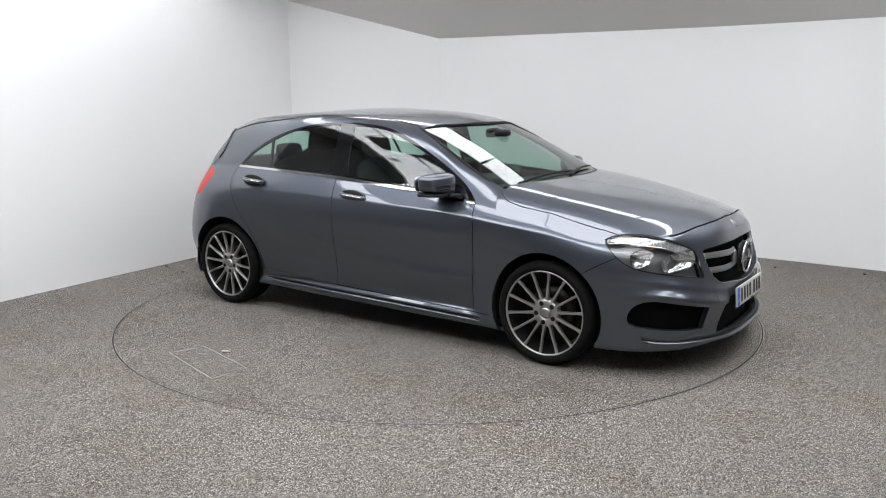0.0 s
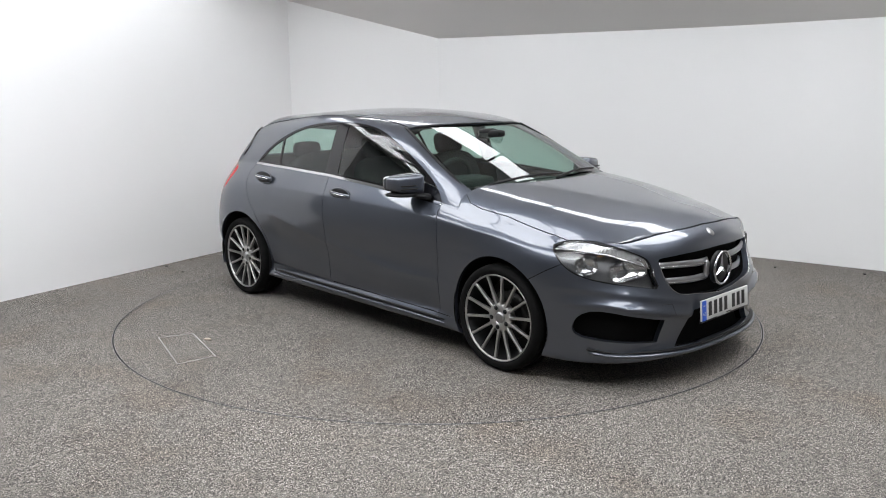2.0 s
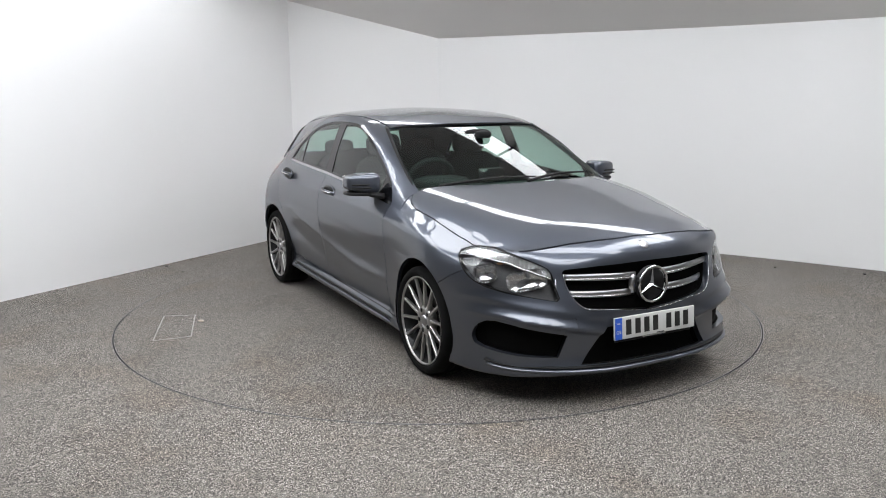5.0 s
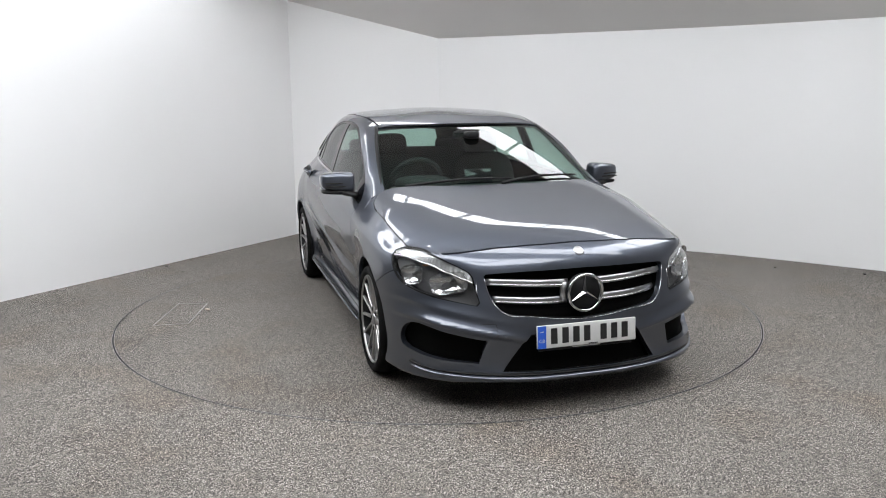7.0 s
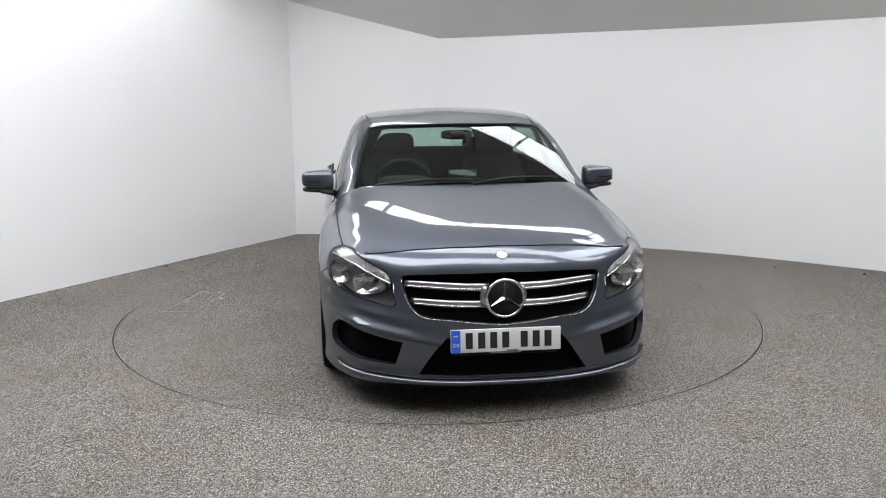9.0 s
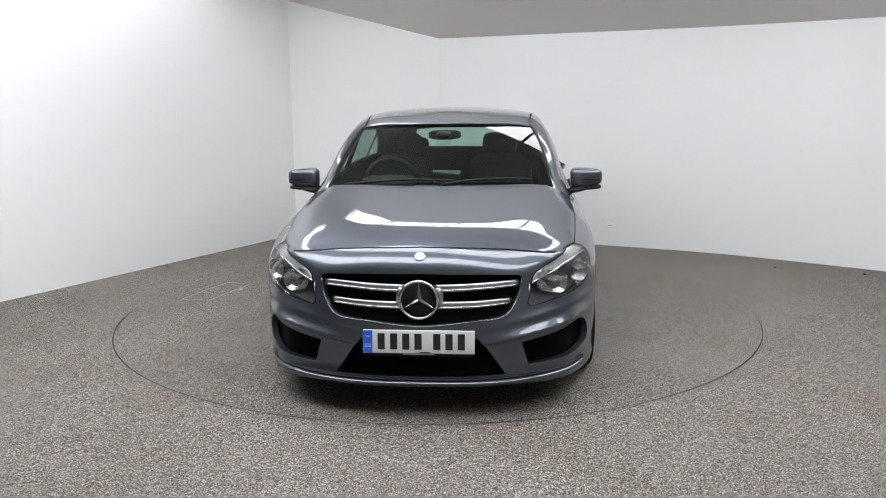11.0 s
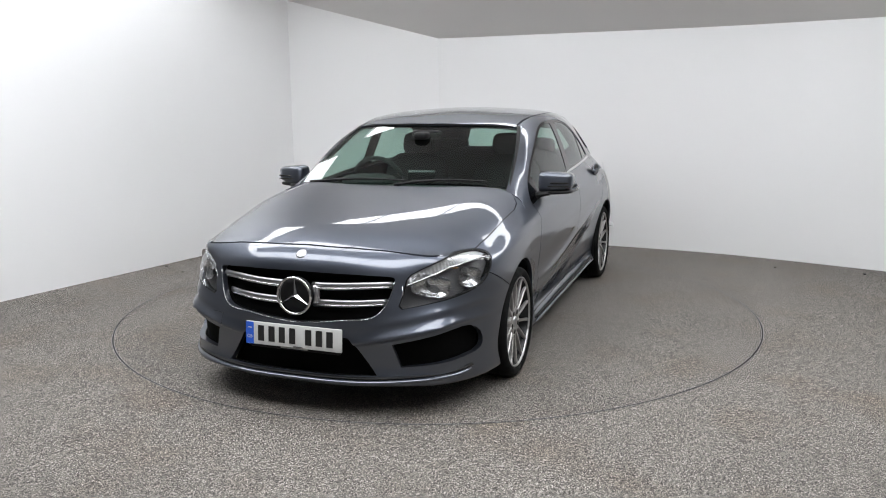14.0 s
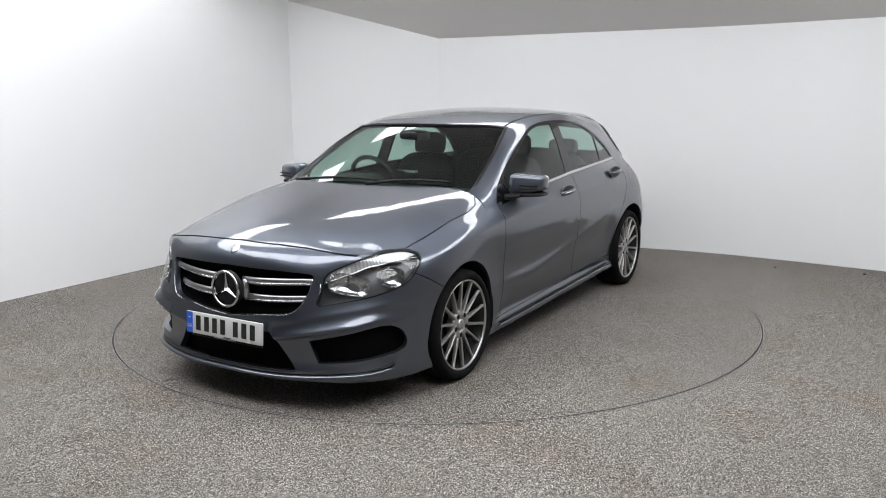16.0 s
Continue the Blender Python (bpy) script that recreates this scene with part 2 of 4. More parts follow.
def slab(bm, a, b, z0, z1, thick):
    """A wall panel from a to b with its thickness outwards."""
    a, b = Vector((*a, 0)), Vector((*b, 0))
    n = Vector((0, 0, 1)).cross(b - a).normalized() * thick
    lo = [bm.verts.new((p.x, p.y, z0)) for p in (a, b, b + n, a + n)]
    hi = [bm.verts.new((p.x, p.y, z1)) for p in (a, b, b + n, a + n)]
    bm.faces.new(lo[::-1]), bm.faces.new(hi)
    for i in range(4):
        bm.faces.new((lo[i], lo[(i + 1) % 4], hi[(i + 1) % 4], hi[i]))
    bmesh.ops.recalc_face_normals(bm, faces=bm.faces)


def board(bm, corners, thick):
    """A flat board from its four lower corners, its thickness upwards."""
    lo = [bm.verts.new(p) for p in corners]
    hi = [bm.verts.new((p[0], p[1], p[2] + thick)) for p in corners]
    bm.faces.new(lo), bm.faces.new(hi[::-1])
    for i in range(4):
        bm.faces.new((lo[i], hi[i], hi[(i + 1) % 4], lo[(i + 1) % 4]))
    bmesh.ops.recalc_face_normals(bm, faces=bm.faces)
    return bm


def ring_sheet(r0, r1, z0, z1=None, n=200):
    bm = bmesh.new()
    v = [[bm.verts.new((r * math.cos(2 * math.pi * i / n), r * math.sin(2 * math.pi * i / n), z)) for i in range(n)] for r, z in ((r0, z0), (r1, z0 if z1 is None else z1))]
    for i in range(n):
        bm.faces.new((v[0][i], v[1][i], v[1][(i + 1) % n], v[0][(i + 1) % n]))
    return bm


floor = link("floor", ring_sheet(FLOOR_R + 0.007, 16, 0.0), CARPET, smooth=False)
tagged(floor, "speckled grey-beige bonded floor round the turntable", "floor", kind="structure")
BACK = [(0.03, 3.25), (0.8, 2.885), (1.58, 2.525), (2.06, 2.30), (2.5, 2.08), (2.86, 1.86), (3.2, 1.61), (3.55, 1.33), (3.95, 1.00), (5.2, -0.03), (8.0, -2.35)]


def swept_wall(lower, upper, thick):
    """A wall between two rows of points, as one sheet with thickness."""
    bm = bmesh.new()
    n = len(lower)
    out = []
    for i in range(n):
        a, b = Vector(lower[max(i - 1, 0)]), Vector(lower[min(i + 1, n - 1)])
        d = (b - a)
        out.append(Vector((-d.y, d.x, 0)).normalized() * thick)
    rows = [[Vector(p) for p in lower], [Vector(p) for p in upper], [Vector(p) + o for p, o in zip(upper, out)], [Vector(p) + o for p, o in zip(lower, out)]]
    for k in range(4):
        a, b = ([bm.verts.new(p) for p in rows[j % 4]] for j in (k, k + 1))
        for i in range(n - 1):
            bm.faces.new((a[i], a[i + 1], b[i + 1], b[i]))
    return bm


for i in range(len(WALLS)):
    if i in (4, 5):
        continue
    bm = bmesh.new()
    slab(bm, WALLS[i], WALLS[(i + 1) % len(WALLS)], -0.05, 3.1, 0.1)
    # the grey ones stand out of view and darken what the car mirrors
    tagged(link("wall_%d" % (i + 1), bm, DARKWALL if i in (0, 1) else GREYWALL if i == 7 else WALLPAINT, smooth=False), "plain white painted studio wall" if i in (2, 3, 6) else "unseen grey wall, added to tone what the car mirrors", "wall", kind="structure")
bm = swept_wall([(x, y, -0.05) for x, y in BACK], [(x, y, LOW_Z + 0.05) for x, y in BACK], 0.1)
wall_back = link("wall_5", bm, WALLPAINT)
tagged(wall_back, "plain white gently curved studio wall with a few scuffs", "wall", kind="structure")

# cove over the back wall, rising inwards
COVE = 1.13
edge_lo, edge_hi = [], []
for i, (x, y) in enumerate([(-1.9, 4.16)] + BACK):
    a, b = (BACK[0], BACK[1]) if i < 2 else (BACK[i - 2], BACK[min(i, len(BACK) - 1)])
    d = (Vector(b) - Vector(a)).normalized()
    n = Vector((d.y, -d.x)) * -1
    n = n if n.dot(INWARD) > 0 else -n
    q = Vector((x, y))
    edge_lo.append((q.x, q.y, LOW_Z))
    edge_hi.append(((q + n * COVE).x, (q + n * COVE).y, HIGH_Z + 0.01))
bm = swept_wall(edge_lo, edge_hi, 0.06)
cove = link("ceiling_cove", bm, COVEPAINT)
tagged(cove, "sloping matt white cove above the wall", "ceiling", kind="structure")

# roof lights round a plain ceiling panel
LOOP = [(-0.7, 4.8, 1.12, 1.70, 1, (-0.15, 0.88, 1.92, 2.95, 3.9)), (-1.45, -0.95, 2.0, 7.0, 0, (3.0, 4.0, 5.0, 6.0)), (3.7, 4.8, 1.70, 3.75, 0, (2.1, 3.1)),
        (-0.95, 6.0, 3.75, 4.45, 1, (-0.15, 0.88, 1.92, 2.95, 3.9, 4.9)), (-0.95, 6.0, 5.4, 6.9, 1, (-0.15, 0.88, 1.92, 2.95, 3.9, 4.9))]
for a0, a1, d0, d1, across, bars in LOOP:
    z = HIGH_Z + 0.06
    light = link("roof_light", board(bmesh.new(), [at(a0, d0, z), at(a1, d0, z), at(a1, d1, z), at(a0, d1, z)], 0.01), SKYLIGHT, smooth=False)
    tagged(light, "bright translucent roof light panel with slim bars", "roof light", "roof lights", "structure")
    z = HIGH_Z
    for w in bars:
        b0, b1, e0, e1 = (w - 0.018, w + 0.018, d0, d1) if across else (a0, a1, w - 0.018, w + 0.018)
        part("glazing_bar", board(bmesh.new(), [at(b0, e0, z), at(b1, e0, z), at(b1, e1, z), at(b0, e1, z)], 0.05), BARGREY, light, smooth=False)
CEILING = [(-1.45, -0.7, 1.0, 1.70), (-1.45, -0.95, 1.70, 2.0), (-0.95, 3.7, 1.70, 3.75), (4.8, 14, COVE - 1.5, 3.75), (6.0, 14, 3.75, 14), (-0.95, 6.0, 4.45, 5.4), (-0.95, 6.0, 6.9, 14), (-8, -1.45, 0, 14), (-1.45, -0.95, 7.0, 14)]
bm = bmesh.new()
for a0, a1, d0, d1 in CEILING:
    board(bm, [at(a0, d0, HIGH_Z), at(a1, d0, HIGH_Z), at(a1, d1, HIGH_Z), at(a0, d1, HIGH_Z)], 0.08)
tagged(link("ceiling", bm, COVEPAINT, smooth=False), "plain matt white ceiling", "ceiling", kind="structure")

turntable = new("turntable")
tagged(turntable, "round speckled turntable set flush into the floor", "turntable")
bm = bmesh.new()
bmesh.ops.create_circle(bm, cap_ends=True, segments=200, radius=FLOOR_R - 0.007)
part("disc", bm, DISCCARPET, turntable, smooth=False)
part("metal_edge", ring_sheet(FLOOR_R - 0.0075, FLOOR_R - 0.005, 0.0015), EDGEMETAL, turntable, "thin aluminium edge strip", smooth=False)
bm = ring_sheet(FLOOR_R + 0.005, FLOOR_R + 0.0075, 0.0015)
HATCH = [(-0.717, -1.852), (-0.639, -1.648), (-0.095, -1.787), (-0.117, -2.022)]
for k in range(4):
    a, b = HATCH[k], HATCH[(k + 1) % 4]
    part("hatch_edge", tube([(*a, 0.0015), (*b, 0.0015)], 0.0045, 6, squash=(1.0, 0.4)), HATCHEDGE, turntable, "thin pale metal edge of the floor hatch")
part("hatch_tab", pillow((-0.439, -1.650, 0.006), (0.055, 0.028, 0.012), 0.8, pose(0, 0, 0, 0, 0, 25), 16, 8), HATCHTAB, turntable, "small pale lifting tab")
part("hatch_tab", pillow((-0.959, -1.350, 0.003), (0.012, 0.010, 0.006), 0.9), BLACK, turntable, "tiny dark plug")
for x, y, w in ((-2.537, 1.574, 0.03), (3.034, 1.239, 0.022), (3.675, 0.92, 0.03), (-2.30, 1.30, 0.014)):
    plug = link("floor_bolt", pillow((x, y, 0.004), (w, w * 0.8, 0.012), 0.8, None, 12, 6), BLACK)
    tagged(plug, "small dark bolt head in the speckled floor", "floor bolt", "bolts in the floor")
socket = new("wall_socket")
socket.matrix_basis = pose(1.783, 2.418, 0.214, 0, 0, -25.1)
tagged(socket, "round white plastic outlet low on the white wall", "wall socket")
part("face_plate", lathe([(0.0, -0.003), (0.036, -0.003), (0.039, -0.002), (0.040, 0.002)], Matrix.Identity(4), 32), WALLPAINT, socket)
part("slot", block((0, -0.0034, 0), (0.036, 0.001, 0.005), 0), HATCHEDGE, socket, smooth=False)
frame_ring = link("turntable_trim", bm, EDGEMETAL, smooth=False)
tagged(frame_ring, "thin aluminium ring let into the floor", "trim", kind="structure")
pit = link("turntable_pit", ring_sheet(FLOOR_R - 0.25, FLOOR_R + 0.25, -0.02), BLACK, smooth=False)
tagged(pit, "dark gap round the turntable", "trim", kind="structure")

# ---- the car ----
car = new("car")
tagged(car, "grey metallic five-door hatchback with multi-spoke alloy wheels on the turntable", "car")
CAR_SIDE = 0.0908
AXLE_F, AXLE_R, HUB_Z = 1.301, -1.398, 0.312

UNDER = [(2.12, 0, 0.15), (2.11, 0.25, 0.15), (2.06, 0.46, 0.15), (1.97, 0.63, 0.15), (1.84, 0.76, 0.15), (1.70, 0.80, 0.15), (1.30, 0.80, 0.15), (0.92, 0.80, 0.15), (0.70, 0.80, 0.15), (0.35, 0.80, 0.15), (0, 0.80, 0.16), (-0.4, 0.80, 0.165), (-0.8, 0.80, 0.175), (-1.06, 0.80, 0.18), (-1.4, 0.80, 0.18), (-1.75, 0.77, 0.20), (-1.93, 0.55, 0.22), (-1.99, 0, 0.22)]
LIP = [(2.19, 0, 0.165), (2.18, 0.25, 0.165), (2.13, 0.48, 0.17), (2.03, 0.68, 0.165), (1.865, 0.785, 0.155), (1.70, 0.852, 0.155), (1.30, 0.885, 0.155), (0.92, 0.86, 0.16), (0.70, 0.857, 0.165), (0.35, 0.857, 0.17), (0, 0.858, 0.178), (-0.4, 0.86, 0.185), (-0.8, 0.862, 0.195), (-1.06, 0.866, 0.20), (-1.4, 0.87, 0.20), (-1.80, 0.85, 0.22), (-2.0, 0.60, 0.24), (-2.06, 0, 0.24)]
SKIRT = [(2.185, 0, 0.235), (2.175, 0.25, 0.235), (2.12, 0.48, 0.235), (2.02, 0.69, 0.23), (1.865, 0.79, 0.23), (1.7, 0.858, 0.23), (1.3, 0.895, 0.23), (0.92, 0.865, 0.235), (0.7, 0.862, 0.24), (0.35, 0.862, 0.245), (0, 0.862, 0.25), (-0.4, 0.864, 0.255), (-0.8, 0.867, 0.265), (-1.06, 0.872, 0.27), (-1.4, 0.874, 0.28), (-1.795, 0.838, 0.3), (-2, 0.6, 0.32), (-2.085, 0, 0.32)]
LOW = [(2.185, 0, 0.36), (2.175, 0.25, 0.36), (2.125, 0.48, 0.36), (2.03, 0.69, 0.36), (1.87, 0.792, 0.37), (1.7, 0.864, 0.37), (1.3, 0.905, 0.37), (0.92, 0.868, 0.37), (0.7, 0.868, 0.375), (0.35, 0.87, 0.38), (0, 0.872, 0.38), (-0.4, 0.874, 0.385), (-0.8, 0.878, 0.39), (-1.06, 0.885, 0.4), (-1.4, 0.894, 0.41), (-1.805, 0.853, 0.43), (-2.02, 0.61, 0.45), (-2.095, 0, 0.45)]
FLANK = [(2.18, 0, 0.5), (2.17, 0.25, 0.5), (2.12, 0.48, 0.505), (2.02, 0.68, 0.51), (1.855, 0.795, 0.52), (1.68, 0.870, 0.52), (1.3, 0.912, 0.52), (0.92, 0.876, 0.52), (0.7, 0.869, 0.52), (0.35, 0.868, 0.525), (0, 0.870, 0.53), (-0.4, 0.875, 0.535), (-0.8, 0.887, 0.54), (-1.06, 0.895, 0.55), (-1.4, 0.904, 0.56), (-1.795, 0.863, 0.58), (-2.01, 0.62, 0.6), (-2.085, 0, 0.6)]
SHOULDER = [(2.15, 0, 0.64), (2.14, 0.25, 0.638), (2.085, 0.48, 0.632), (1.985, 0.67, 0.635), (1.83, 0.802, 0.64), (1.65, 0.874, 0.645), (1.3, 0.908, 0.65), (0.92, 0.884, 0.66), (0.7, 0.892, 0.67), (0.35, 0.898, 0.685), (0, 0.901, 0.70), (-0.4, 0.902, 0.715), (-0.8, 0.900, 0.72), (-1.06, 0.898, 0.7), (-1.4, 0.906, 0.7), (-1.775, 0.853, 0.73), (-1.97, 0.62, 0.75), (-2.06, 0, 0.75)]
WAIST = [(2.122, 0, 0.757), (2.112, 0.25, 0.753), (2.058, 0.485, 0.725), (1.965, 0.662, 0.712), (1.79, 0.79, 0.715), (1.62, 0.855, 0.725), (1.3, 0.882, 0.77), (0.92, 0.868, 0.808), (0.7, 0.866, 0.835), (0.35, 0.868, 0.852), (0, 0.869, 0.866), (-0.4, 0.867, 0.879), (-0.8, 0.862, 0.889), (-1.06, 0.86, 0.893), (-1.4, 0.854, 0.895), (-1.735, 0.808, 0.89), (-1.92, 0.6, 0.9), (-2.02, 0, 0.91)]
EDGE = [(2.045, 0, 0.819), (2.035, 0.25, 0.813), (1.99, 0.49, 0.793), (1.94, 0.655, 0.778), (1.79, 0.745, 0.772), (1.62, 0.805, 0.768), (1.30, 0.845, 0.825), (0.95, 0.832, 0.88), (0.75, 0.822, 0.912), (0.35, 0.825, 0.948), (0, 0.825, 0.975), (-0.4, 0.818, 1.0), (-0.8, 0.80, 1.018), (-1.06, 0.78, 1.025), (-1.4, 0.735, 1.04), (-1.70, 0.70, 1.03), (-1.86, 0.58, 1.03), (-1.95, 0, 1.05)]
LOWER = [UNDER, LIP, SKIRT, LOW, FLANK, SHOULDER, WAIST, EDGE]
SEAM_X, SEAM_Z, ROLL_X = 2.045, 0.819, 1.72
RIM_X, RIM_Y, RIM_Z = (np.array([p[k] for p in EDGE[7:2:-1]]) for k in range(3))


def hood_height(x, y):
    """The hood's skin: a shallow crown that steepens into rounded shoulders over the fenders."""
    roll = np.clip(x - ROLL_X, 0, None)
    middle = SEAM_Z + 0.143 * (SEAM_X - x) + 0.015 * ((SEAM_X - 1.05) ** 2 - (x - 1.05) ** 2) + (SEAM_X - ROLL_X) ** 3 - roll ** 3
    wide, rim_z = np.interp(x, RIM_X, RIM_Y), np.interp(x, RIM_X, RIM_Z)
    r = np.clip(np.abs(y) / wide, 0, 1)
    crown = 0.008 + 0.090 * np.clip((x - 1.05) / 0.9, 0, 1) ** 1.5
    return middle - crown * r ** 2 - (middle - crown - rim_z) * r ** 8


def hood_point(x, y):
    return (x, y, float(hood_height(x, y)))


HOOD = [
    [EDGE[3], EDGE[2], EDGE[1], EDGE[0]],
    [EDGE[4], hood_point(1.79, 0.56), hood_point(1.82, 0.28), hood_point(1.83, 0)],
    [EDGE[5], hood_point(1.60, 0.62), hood_point(1.62, 0.30), hood_point(1.63, 0)],
    [EDGE[6], hood_point(1.30, 0.66), hood_point(1.33, 0.32), hood_point(1.34, 0)],
    [EDGE[7], hood_point(0.93, 0.735), hood_point(1.03, 0.36), hood_point(1.05, 0)],
]
# one row past the edge, so that the lower sheet runs into the hood without a kink
PAST = [hood_point(1.93, 0), hood_point(1.92, 0.25), hood_point(1.88, 0.46), hood_point(1.82, 0.59), hood_point(1.72, 0.68), hood_point(1.58, 0.72), hood_point(1.29, 0.76)]
PAST += [tuple(2 * np.array(e) - np.array(w)) for e, w in zip(EDGE[7:], WAIST[7:])]
SCREEN = [
    [EDGE[7], (0.92, 0.76, 0.965), (0.90, 0.705, 0.995), (1.0, 0.36, 0.995), (1.04, 0, 0.995)],
    [EDGE[8], (0.70, 0.745, 1.04), (0.66, 0.675, 1.105), (0.76, 0.35, 1.125), (0.80, 0, 1.13)],
    [EDGE[9], (0.45, 0.71, 1.185), (0.42, 0.635, 1.235), (0.51, 0.33, 1.262), (0.555, 0, 1.268)],
    [EDGE[10], (0.10, 0.69, 1.30), (0.17, 0.58, 1.35), (0.25, 0.30, 1.37), (0.28, 0, 1.376)],
]
ROOF = [
    [EDGE[11], (-0.36, 0.672, 1.352), (-0.36, 0.60, 1.408), (-0.36, 0.31, 1.443), (-0.36, 0, 1.454)],
    [EDGE[12], (-0.80, 0.665, 1.335), (-0.80, 0.585, 1.402), (-0.8, 0.30, 1.440), (-0.8, 0, 1.451)],
    [EDGE[13], (-1.1, 0.66, 1.28), (-1.14, 0.565, 1.372), (-1.16, 0.29, 1.418), (-1.17, 0, 1.430)],
    [EDGE[14], (-1.38, 0.655, 1.21), (-1.45, 0.545, 1.335), (-1.5, 0.28, 1.374), (-1.52, 0, 1.387)],
    [EDGE[15], (-1.62, 0.62, 1.19), (-1.64, 0.53, 1.285), (-1.70, 0.27, 1.325), (-1.73, 0, 1.34)],
]
CABIN = SCREEN + ROOF
NU = 8
NV = 14
low = patch(np.array(LOWER + [PAST]).swapaxes(0, 1), NU, NV, ("u0", "u1"))[:, :-NV]
hood_grid = patch(HOOD, NU, NU, ("v1",))
cabin = patch(CABIN, NU, NU, ("v1",))


def flank_relief(g):
    """The two creases of the doors: one falling forwards over the sill, one along the handles."""
    x, y, z = g[..., 0], g[..., 1], g[..., 2]
    window = np.clip((x + 1.25) / 0.35, 0, 1) * np.clip((0.98 - x) / 0.3, 0, 1)
    window = window * window * (3 - 2 * window)
    line = 0.452 + 0.175 * np.clip((0.45 - x) / 1.1, 0, 1.25) ** 1.35
    over = np.clip(1 - (z - line) / 0.07, 0, 1) * (z >= line)
    under = np.clip(1 - (line - z) / 0.035, 0, 1) * (z < line)
    y += window * 0.007 * (over * over + under * under * (3 - 2 * under))
    tuck = np.clip((line - z) / 0.2, 0, 1)
    foot = np.clip((z - 0.212) / 0.045, 0, 1)
    y -= window * 0.032 * tuck * tuck * (3 - 2 * tuck) * foot
    long = np.clip((x + 1.55) / 0.5, 0, 1) * np.clip((1.6 - x) / 0.5, 0, 1) * (y > 0.5)
    row = np.arange(g.shape[1])
    y += long * 0.020 * np.clip(1 - np.abs(row - 6 * NV) / NV, 0, 1)[None, :]
    # blade of the front bumper, over the air intakes
    nose = np.clip((x - 1.70) / 0.28, 0, 1) * np.clip((y - 0.2) / 0.25, 0, 1)
    ledge = 0.356 + 0.20 * np.clip(y - 0.30, 0, 0.45)
    above = np.clip((z - ledge) / 0.014, 0, 1)
    above = above * above * (3 - 2 * above) * np.clip((ledge + 0.095 - z) / 0.08, 0, 1) ** 2
    blade = nose * 0.034 * above
    # soft ridge below the lamps
    sweep = np.clip((x - 1.62) / 0.2, 0, 1) * np.clip((y - 0.25) / 0.3, 0, 1)
    crest = 0.452 + 0.20 * np.clip(y - 0.35, 0, 0.46)
    ridge = np.where(z > crest, np.clip(1 - (z - crest) / 0.045, 0, 1), np.clip(1 - (crest - z) / 0.03, 0, 1))
    blade = blade + sweep * 0.009 * ridge ** 1.7
    x += blade * 0.8
    y += blade * 0.5


flank_relief(low)


def meet(grid, edge, axis):
    """Bend the rim of a sheet onto a given edge, fading inwards."""
    n = NU
    for k in range(n):
        w = (1 - k / n) ** 2
        if axis == 0:
            if k == 0:
                gap = edge - grid[:, 0]
            grid[:, k] += gap * w
        else:
            if k == 0:
                gap = edge - grid[0]
            grid[k] += gap * w


meet(hood_grid, low[3 * NU:7 * NU + 1, -1], 0)
meet(hood_grid, low[3 * NU::-1, -1], 1)
meet(cabin, low[7 * NU:15 * NU + 1, -1], 0)


rear = hood_grid[-1]
corner_row = cabin[0].copy()
for k in range(cabin.shape[1]):
    y = corner_row[k, 1]
    if y > 0.69:
        corner_row[k] = [np.interp(-y, -rear[:, 1], rear[:, c]) for c in range(3)]
meet(cabin, corner_row, 1)
edge_keep = hood_grid[:, 0].copy(), hood_grid[0].copy()
hood_grid[..., 2] = hood_height(hood_grid[..., 0], hood_grid[..., 1])
meet(hood_grid, edge_keep[0], 0)
meet(hood_grid, edge_keep[1], 1)
# the windscreen is a sheet of its own, not bent round the pillars
w = np.linspace(0, 1, 25)[:, None]
v = np.linspace(1, 0, 17)[None, :]
bulge = 0.014 * 4 * w * (1 - w)
middle = np.array([1.04, 0, 0.993]) * (1 - w[..., None]) + np.array([0.325, 0, 1.354]) * w[..., None]
flank = np.array([0.90, 0.708, 0.993]) * (1 - w[..., None]) + np.array([0.225, 0.583, 1.336]) * w[..., None]
screen_grid = middle + (flank - middle) * np.stack([v * v + 0 * w, v + 0 * w, v * v + 0 * w], -1)
screen_grid[..., 0] += bulge * 0.45
screen_grid[..., 2] += bulge * 0.9
rim = low[15 * NU:, -1]
rim = spline(rim, np.linspace(0, 1, len(rim)), np.linspace(0, 1, cabin.shape[1]))
tail = np.array([cabin[-1] * (1 - w) + rim * w + np.array([-0.05, 0, 0.02]) * 4 * w * (1 - w) * 0.4 for w in np.linspace(0, 1, 13)])

body = bmesh.new()
NRM = body.verts.layers.float_vector.new("nrm")
SHEET = body.faces.layers.int.new("sheet")
for number, (g, turned) in enumerate(((low, False), (hood_grid, False), (cabin, False), (tail, False))):
    v = [[body.verts.new(p) for p in row] for row in g]
    for a in range(len(g) - 1):
        for b in range(len(g[0]) - 1):
            q = [v[a][b], v[a + 1][b], v[a + 1][b + 1], v[a][b + 1]]
            f = body.faces.new(q)
            f[SHEET] = number
bmesh.ops.remove_doubles(body, verts=body.verts, dist=2e-4)
bmesh.ops.recalc_face_normals(body, faces=body.faces)
if sum(f.normal.z for f in body.faces if f[SHEET] == 1) < 0:
    bmesh.ops.reverse_faces(body, faces=body.faces)
body.normal_update()
for v in body.verts:
    n = v.normal.copy()
    if abs(v.co.y) < 1e-4:
        n.y = 0
        v.co.y = 0
    v[NRM] = n.normalized()

